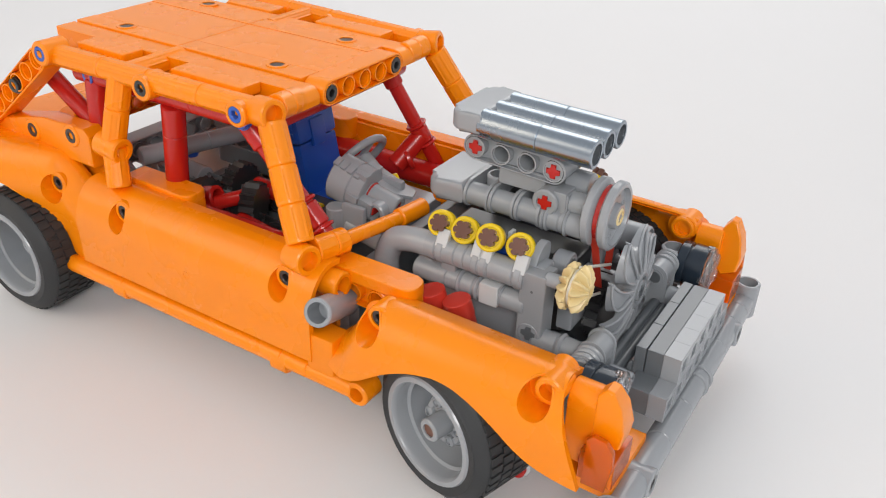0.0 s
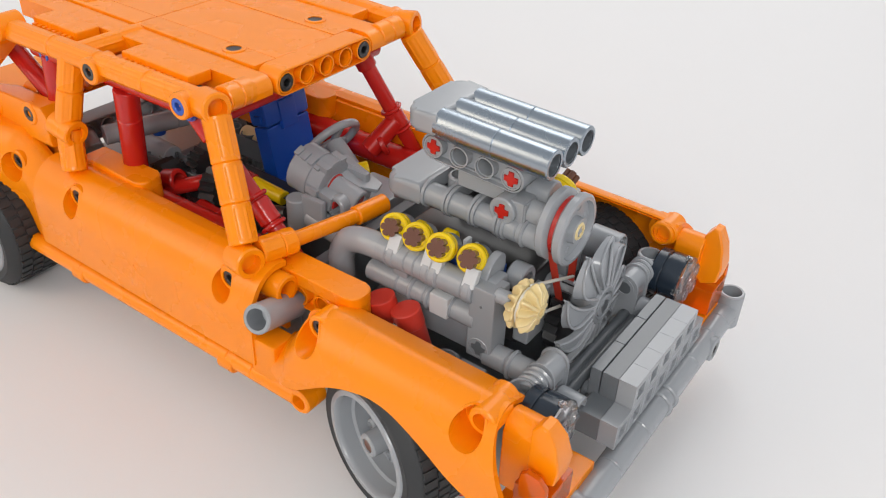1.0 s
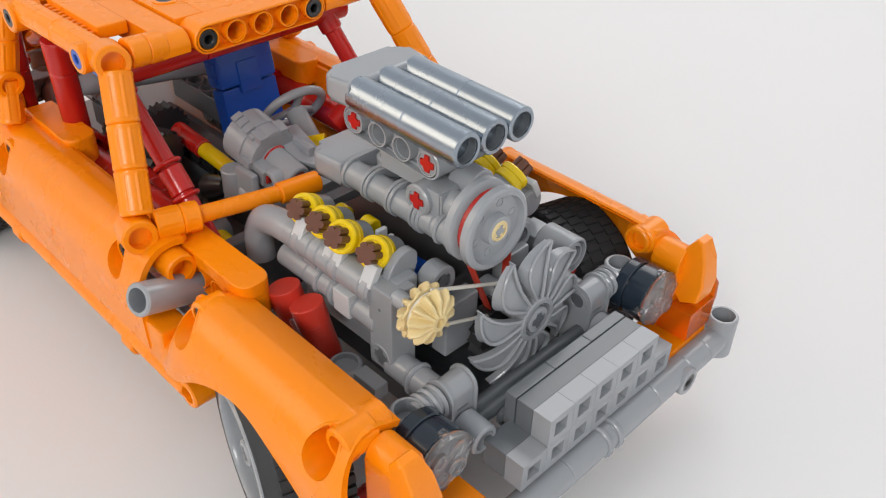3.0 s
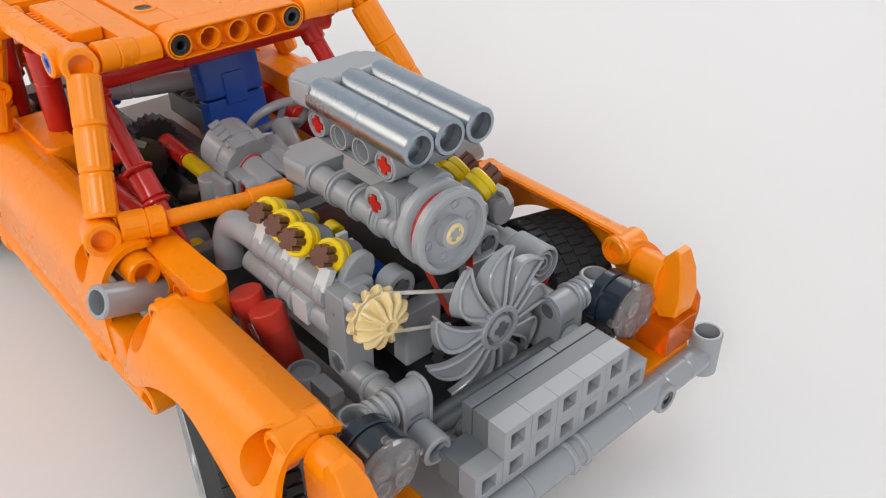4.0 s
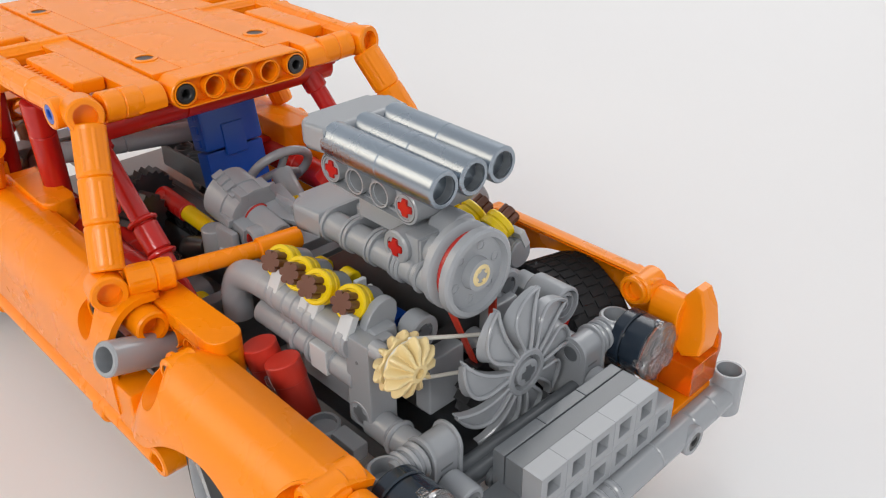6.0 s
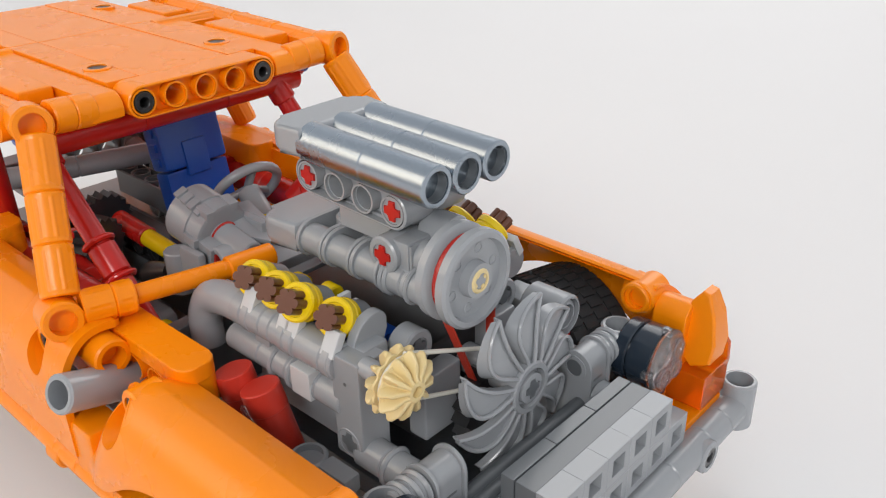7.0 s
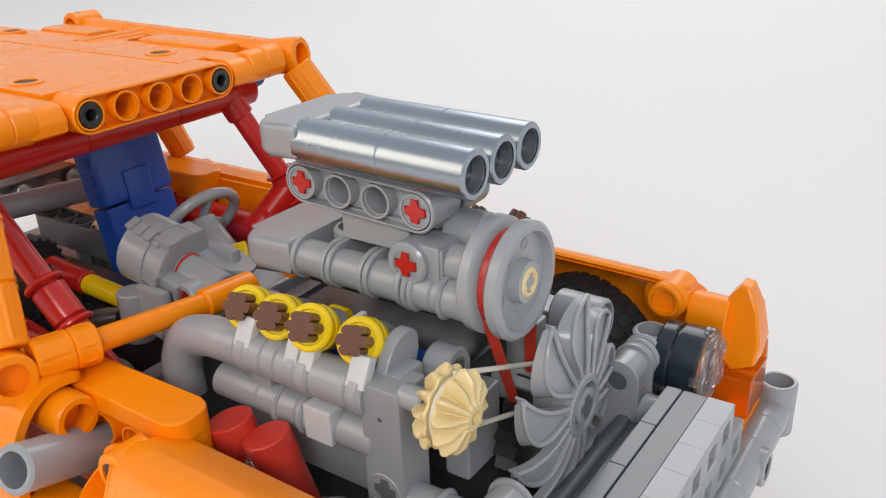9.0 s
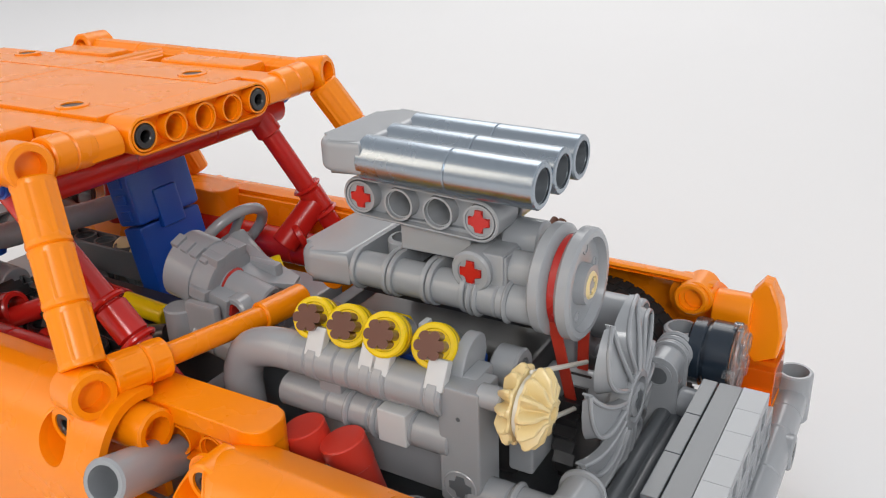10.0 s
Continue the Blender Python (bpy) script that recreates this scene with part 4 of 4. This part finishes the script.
# -- nose: grille, radiator and bumper --
def nose():
    grille = make("grille", SLATE, car, lambda bm: (box(bm, (12.72, -1.66, 4.2), (13.28, 3.22, 5.17), 0.03), box(bm, (12.5, -2.64, 3.3), (13.28, 4.2, 4.22), 0.03)), "stepped grey grille of small square-holed bricks")
    def cell(bm):
        t, w, h, e = 0.6, 0.482, 0.25, 0.012
        def loop(x, a):
            return [bm.verts.new((x, y * a, z * a)) for y, z in ((-1, -1), (1, -1), (1, 1), (-1, 1))]
        loops = [loop(0, w), loop(t - e, w), loop(t, w - e), loop(t, h + e), loop(t - e, h), loop(0.12, h - 0.03)]
        for lo, hi in zip(loops, loops[1:]):
            for k in range(4):
                bm.faces.new((lo[k], lo[(k + 1) % 4], hi[(k + 1) % 4], hi[k]))
        bm.faces.new(loops[-1])
        bm.faces.new(loops[0][::-1])
    first = None
    spots = [(-1.17 + k * 0.975, 4.71) for k in range(5)] + [(-2.145 + k * 0.975, 3.75) for k in range(7)]
    for y, z in spots:
        if first is None:
            first = make("grille_brick", GREY, grille, cell)
            ob = first
        else:
            ob = bpy.data.objects.new("grille_brick", first.data)
            scene.collection.objects.link(ob)
            ob.parent = grille
        ob.location = (13.29 * U, y * U, z * U)
        ob.scale = (1, 1, 0.985)
    for k in range(3):
        BX("radiator_tile", SLATE, grille, (12.32, -1.66 + k * 1.63, 4.0), (12.69, -0.04 + k * 1.63, 5.17), 0.03)
    for k in range(6):
        make("stud", DARK, grille, lambda bm: rod(bm, (12.32, -2.6 + k * 1.15, 4.0), (12.1, -2.6 + k * 1.15, 4.0), 0.3))
    for x, z in ((11.55, 4.2), (11.85, 4.1)):
        R("radiator_rod", DARK, car, (x, -3.2, z), (x, 3.9, z), 0.22)
    bumper = R("bumper", GREY, car, (13.95, -6.8, 2.7), (13.95, -5.0, 2.7), 0.46, "grey bumper of round tube connectors")
    for a, b in zip((-5.0, -2.9, -0.9, 1.1, 3.2, 5.0, 6.1), (-2.9, -0.9, 1.1, 3.2, 5.0, 6.1, 7.0)):
        R("bumper_tube", GREY, bumper, (13.95, a, 2.7 + 0.012 * a), (13.95, b, 2.7 + 0.012 * b), 0.46)
    for s in (-1, 1):
        T("bumper_end", GREY, bumper, (13.95, s * 7.3, 2.1), (13.95, s * 7.3, 3.62), 0.5, 0.38, deep=0.7)
        T("bumper_eye", GREY, bumper, (13.6, s * 4.75, 2.65), (14.46, s * 4.75, 2.65), 0.48, 0.3)
        pin(bumper, (14.44, s * 4.75, 2.65), X)
    for y in (0.72, 1.22):
        T("bumper_collar", GREY, bumper, (13.95, y - 0.1, 2.71), (13.95, y + 0.1, 2.71), 0.54, 0.4)


nose()


# -- cabin --
def cabin():
    floor = BX("floor_pan", GREY, car, (-15.0, -5.2, 2.6), (3.4, 5.2, 3.3), 0.05)
    BX("chassis_plate", DARK, car, (3.4, -2.3, 2.6), (11.2, 2.8, 3.3), 0.05)
    for s in (-1, 1):
        top, foot = (V(-2.2, -4.45, 10.9), V(2.9, -4.1, 5.3)) if s < 0 else (V(-1.65, 3.25, 10.9), V(0.68, 5.05, 5.3))
        R("cage_pillar", RED, car, top, foot, 0.31)
        for f0, f1, r in ((0.53, 0.65, 0.39), (0.505, 0.525, 0.47), (0.655, 0.675, 0.47), (0.03, 0.2, 0.4)):
            T("cage_clip", RED, car, top.lerp(foot, f0), top.lerp(foot, f1), r, 0.2)
        if s > 0:
            R("cage_arm", RED, car, top.lerp(foot, 0.6), (-0.9, 3.3, 6.3), 0.42)
            T("cage_clip", RED, car, (-0.55, 3.6, 6.55), (-0.4, 3.75, 6.65), 0.5, 0.3)
        R("cage_rail", RED, car, (-10.5, s * 4.6, 10.7), (-1.5, s * 4.5, 10.75), 0.42, cuts=(0.4, 0.7))
        pin(car, (-1.7, s * 4.98, 10.75), Y * s, BLUE)
        pin(car, (-9.6, s * 5.02, 10.7), Y * s, BLUE)
        if s < 0:
            R("cage_post", RED, car, (-5.4, s * 4.6, 10.4), (-6.3, s * 4.2, 5.6), 0.45, cuts=(0.25, 0.75))
        R("cage_post", RED, car, (-9.6, s * 4.6, 10.6), (-10.2, s * 4.6, 5.2), 0.45, cuts=(0.5,))
        R("cage_brace", RED, car, (-9.8, s * 4.4, 8.0), (-13.5, s * 4.4, 10.4), 0.36)
        R("floor_rail", RED, car, (-5.85, s * 4.35, 5.75), (1.45, s * 4.25, 5.8), 0.56, cuts=(0.3, 0.65))
        make("rear_wall_beam", ORANGE, car, lambda bm: prism(bm, [(-15.6, 7.2), (-9.2, 7.2), (-9.2, 8.5), (-9.5, 8.8), (-12.0, 8.7), (-15.6, 7.95)], (0, s * 5.3 + 0.42, 0), X, Z, 0.84, 0.1))
        for x, z in ((-12.75, 8.0), (-10.25, 8.35)):
            T("wall_eye", ORANGE, car, (x, s * 5.5, z), (x, s * 5.78, z), 0.47, 0.3)
            pin(car, (x, s * 5.79, z), Y * s)
        BX("inner_wall", ORANGE, car, (-8.8, s * 5.2 - 0.1, 4.0), (2.6, s * 5.2 + 0.1, 6.9), 0.04)
    R("roof_tie", RED, car, (-1.5, -4.3, 10.45), (-1.5, 4.3, 10.45), 0.45, cuts=(0.33, 0.66))
    R("rear_tie", RED, car, (-9.8, -4.4, 10.5), (-9.8, 4.4, 10.5), 0.42)
    BX("rear_deck", ORANGE, car, (-17.5, -5.4, 6.6), (-14.2, 5.4, 7.4), 0.1)
    seat()
    wheel_column()
    # drive train seen through the side windows
    for s in (-1, 1):
        BM("chassis_beam", GREY, car, 9, (-8.5, s * 2.6, 4.2), X, Y)
        R("side_tube", RED, car, (-5.6, s * 3.4, 5.7), (-4.2, s * 2.6, 6.2), 0.3)
        T("cage_joint", RED, car, (-6.5, s * 4.0, 6.0), (-5.7, s * 4.0, 6.0), 0.52, 0.3)
        BM("cross_link", DARK, car, 5, (-9.5, s * 1.8, 5.4), X, Z)
        R("shock_absorber", GREY, car, (-13.5, s * 2.6, 7.2), (-10.6, s * 3.2, 5.6), 0.45, cuts=(0.25, 0.5, 0.75))
        BX("rear_panel", ORANGE, car, (-16.8, s * 4.9 - 0.15, 4.2), (-9.5, s * 4.9 + 0.15, 7.0), 0.06)
    BM("rear_cross_beam", ORANGE, car, 9, (-12.4, -4, 8.0), Y, X)
    BM("rear_cross_beam", GREY, car, 9, (-11.6, -4, 6.2), Y, X)
    pin(car, (-8.3, -1.5, 7.02), Z, BLUE)
    BX("tunnel", DARK, car, (-9.0, -1.0, 3.3), (2.2, 1.0, 4.9), 0.1)
    BM("tunnel_beam", BLACK, car, 7, (-7.0, -0.6, 5.3), X, Y)
    R("drive_shaft", GREY, car, (-12.5, -1.6, 5.9), (-7.5, -1.6, 5.7), 0.5, cuts=(0.3, 0.6))
    R("cross_tube", GREY, car, (-9.0, -3.6, 7.0), (-6.5, 3.4, 7.1), 0.4, cuts=(0.4,))
    make("dark_gear", BLACK, car, lambda bm: star(bm, (-6.1, -1.2, 5.8), (-5.5, -1.2, 5.8), 0.95, 0.78, 20))
    make("dark_gear", BLACK, car, lambda bm: star(bm, (-6.6, -2.9, 5.0), (-6.6, -2.0, 5.0), 1.2, 1.0, 20))
    BM("gearbox_beam", BLACK, car, 4, (-4.4, -2.9, 5.2), V(1, 0.0, -0.1), Z)
    make("dark_gear", BLACK, car, lambda bm: star(bm, (-4.2, -2.5, 5.9), (-3.6, -2.3, 5.9), 0.9, 0.72, 16))
    T("gearbox_ring", RED, car, (-5.9, -3.2, 5.9), (-5.2, -3.1, 6.1), 0.46, 0.3)
    R("gearbox_rod", RED, car, (-3.9, -3.3, 5.5), (-1.2, -3.4, 5.2), 0.36, cuts=(0.4, 0.7))
    R("red_axle", RED, car, (-5.1, -1.0, 5.85), (-3.3, -1.0, 5.75), 0.36)
    R("yellow_bush", YELLOW, car, (-3.3, -1.0, 5.75), (-1.6, -1.0, 5.66), 0.3)
    make("gear_lever", BLACK, car, lambda bm: lathe(bm, (-1.75, -1.9, 5.25), V(1.0, 0.1, 0.42), [(0, 0), (0, 0.4), (0.08, 0.44), (0.5, 0.4), (1.2, 0.27), (1.2, 0)], 20))
    R("yellow_bar", YELLOW, car, (0.5, -3.0, 4.6), (2.8, -3.2, 4.7), 0.4)
    R("yellow_bar", YELLOW, car, (-0.5, 1.2, 6.1), (0.2, 2.0, 6.3), 0.4)
    R("tan_rod", TAN, car, (-7.0, 2.0, 5.6), (-4.0, 2.0, 5.6), 0.4)
    for s in (-1, 1):
        make("parcel_shelf", ORANGE, car, lambda bm: prism(bm, [(-7.9, -0.55)] + arc(-4.75, -0.15, 0.4, -90, 0, 6) + arc(-4.75, 0.15, 0.4, 0, 90, 6) + [(-7.9, 0.55)], (0, s * 4.85, 6.2), X, Y, 1.0, 0.08, 3))


def seat():
    m = Matrix.Translation((-3.6, 1.5, 5.2)) @ Matrix.Rotation(radians(-12), 4, "Y")
    ob = make("seat", BLUE, car, lambda bm: box(bm, (-0.45, -1.2, -0.3), (0.35, 1.2, 2.25), 0.08, m), "blue bucket seat")
    make("seat_back", BLUE, ob, lambda bm: box(bm, (-0.55, -1.22, 2.3), (0.45, 1.22, 4.25), 0.14, m))
    make("seat_recess", BLUE, ob, lambda bm: box(bm, (0.3, -0.45, 2.0), (0.52, 0.45, 3.2), 0.06, m))
    for k in range(3):
        make("seat_notch", BLUE, ob, lambda bm: box(bm, (-0.2, -1.3, 2.5 + k * 0.5), (0.2, -1.15, 2.8 + k * 0.5), 0.03, m))
    make("seat_base", BLUE, ob, lambda bm: box(bm, (-0.4, -1.2, -0.7), (2.2, 1.2, 0.0), 0.12, m))


def wheel_column():
    c, d = V(-1.9, 2.15, 6.9), V(-0.75, 0.1, 0.55).normalized()
    a, e1, e2 = basis(d)
    ob = make("steering_wheel", GREY, car, lambda bm: torus(bm, c, d, 1.15, 0.17))
    for q in (90, 210, 330):
        e = e1 * math.cos(radians(q)) + e2 * math.sin(radians(q))
        make("spoke", GREY, ob, lambda bm: rod(bm, c - d * 0.05, c + e * 1.1, 0.14))
    make("column", GREY, ob, lambda bm: rod(bm, c - d * 0.1, c - d * 2.6, 0.4))
    # dashboard drum and its fittings
    drum = make("dash_drum", GREY, car, lambda bm: lathe(bm, (-0.9, -0.7, 7.35), V(1, 0.1, -0.25), [(0, 0), (0, 0.85), (0.08, 0.95), (0.9, 0.95), (0.92, 0.9), (1.0, 0.9), (1.02, 0.95), (1.5, 0.95), (1.55, 0.85), (1.55, 0)], 32), "grey round dashboard block")
    make("drum_nose", GREY, drum, lambda bm: tube(bm, (0.55, -0.6, 6.95), (1.9, -0.5, 6.6), 0.46, 0.3, deep=0.12))
    make("drum_core", DEEPRED, drum, lambda bm: lathe(bm, (1.8, -0.5, 6.63), V(1, 0.07, -0.26), [(0, 0), (0, 0.3), (0.02, 0.3), (0.02, 0)], 20))
    for q in (0, 60, 120, 180, 240, 300):
        a, e1, e2 = basis(V(1, 0.1, -0.25))
        o = V(-0.9, -0.7, 7.35) + a * 1.28 + (e1 * math.cos(radians(q)) + e2 * math.sin(radians(q))) * 0.9
        make("drum_notch", GREY, drum, lambda bm: box(bm, (-0.28, -0.16, -0.16), (0.28, 0.16, 0.16), 0.04, Matrix.Translation(o) @ Matrix.Rotation(radians(14), 4, "Y")))
    wing = Matrix.Translation((0.85, 0.35, 6.95)) @ Matrix.Rotation(radians(16), 4, "Y")
    make("drum_wing", GREY, drum, lambda bm: prism(bm, [(-1.2, -0.8), (0.2, -0.8), (1.15, 0.0), (1.0, 0.45), (-1.0, 0.6)], wing @ V(0, 0, 0), wing.to_3x3() @ X, Y, 0.18, 0.04))
    make("drum_block", GREY, drum, lambda bm: box(bm, (-0.5, -0.32, -0.3), (0.5, 0.32, 0.32), 0.06, Matrix.Translation((0.75, -1.15, 6.75)) @ Matrix.Rotation(radians(14), 4, "Y")))
    make("drum_block", DEEPRED, drum, lambda bm: box(bm, (-0.06, -0.2, -0.16), (0.06, 0.2, 0.16), 0.03, Matrix.Translation((1.25, -1.15, 6.62)) @ Matrix.Rotation(radians(14), 4, "Y")))
    for k in range(4):
        make("drum_step", GREY, drum, lambda bm: box(bm, (-0.12, -0.2, -0.1), (0.12, 0.2, 0.12), 0.03, Matrix.Translation((-0.55 + k * 0.32, -1.05, 8.12 - k * 0.1)) @ Matrix.Rotation(radians(14), 4, "Y") @ Matrix.Rotation(radians(24), 4, "X")))
    T("drum_collar", DEEPRED, car, (0.62, -0.58, 6.93), (0.74, -0.57, 6.9), 0.5, 0.3)
    T("dash_ring", GREY, car, (1.35, -1.35, 6.55), (1.35, -0.65, 6.55), 0.45, 0.29)
    BX("dash_bracket", GREY, car, (0.1, 0.25, 6.2), (1.5, 0.6, 7.3), 0.12)
    BX("dash_bracket", GREY, car, (0.1, -1.85, 5.7), (1.2, -1.55, 6.9), 0.12)
    R("dash_post", GREY, car, (-0.2, -1.7, 5.2), (-0.2, -1.7, 6.6), 0.42)
    for y in (-1.5, -0.6):
        R("dash_connector", GREY, car, (0.3, y, 5.9), (1.9, y, 5.6), 0.45, cuts=(0.5,))
    T("dash_eye", GREY, car, (1.6, -1.7, 5.9), (1.6, -0.8, 5.9), 0.48, 0.3)
    BX("dash_block", GREY, car, (0.2, -0.4, 5.2), (2.2, 2.2, 6.2), 0.1)
    BX("bulkhead", DARK, car, (2.4, -4.4, 3.3), (2.9, 4.4, 6.0), 0.06)


def torus(bm, c, d, R0, r, n=40, k=12):
    a, e1, e2 = basis(d)
    rings = []
    for i in range(n):
        q = 2 * math.pi * i / n
        e = e1 * math.cos(q) + e2 * math.sin(q)
        rings.append([bm.verts.new(Vector(c) + e * (R0 + r * math.cos(2 * math.pi * j / k)) + a * r * math.sin(2 * math.pi * j / k)) for j in range(k)])
    for i in range(n):
        lo, hi = rings[i], rings[(i + 1) % n]
        for j in range(k):
            bm.faces.new((lo[j], hi[j], hi[(j + 1) % k], lo[(j + 1) % k]))


cabin()
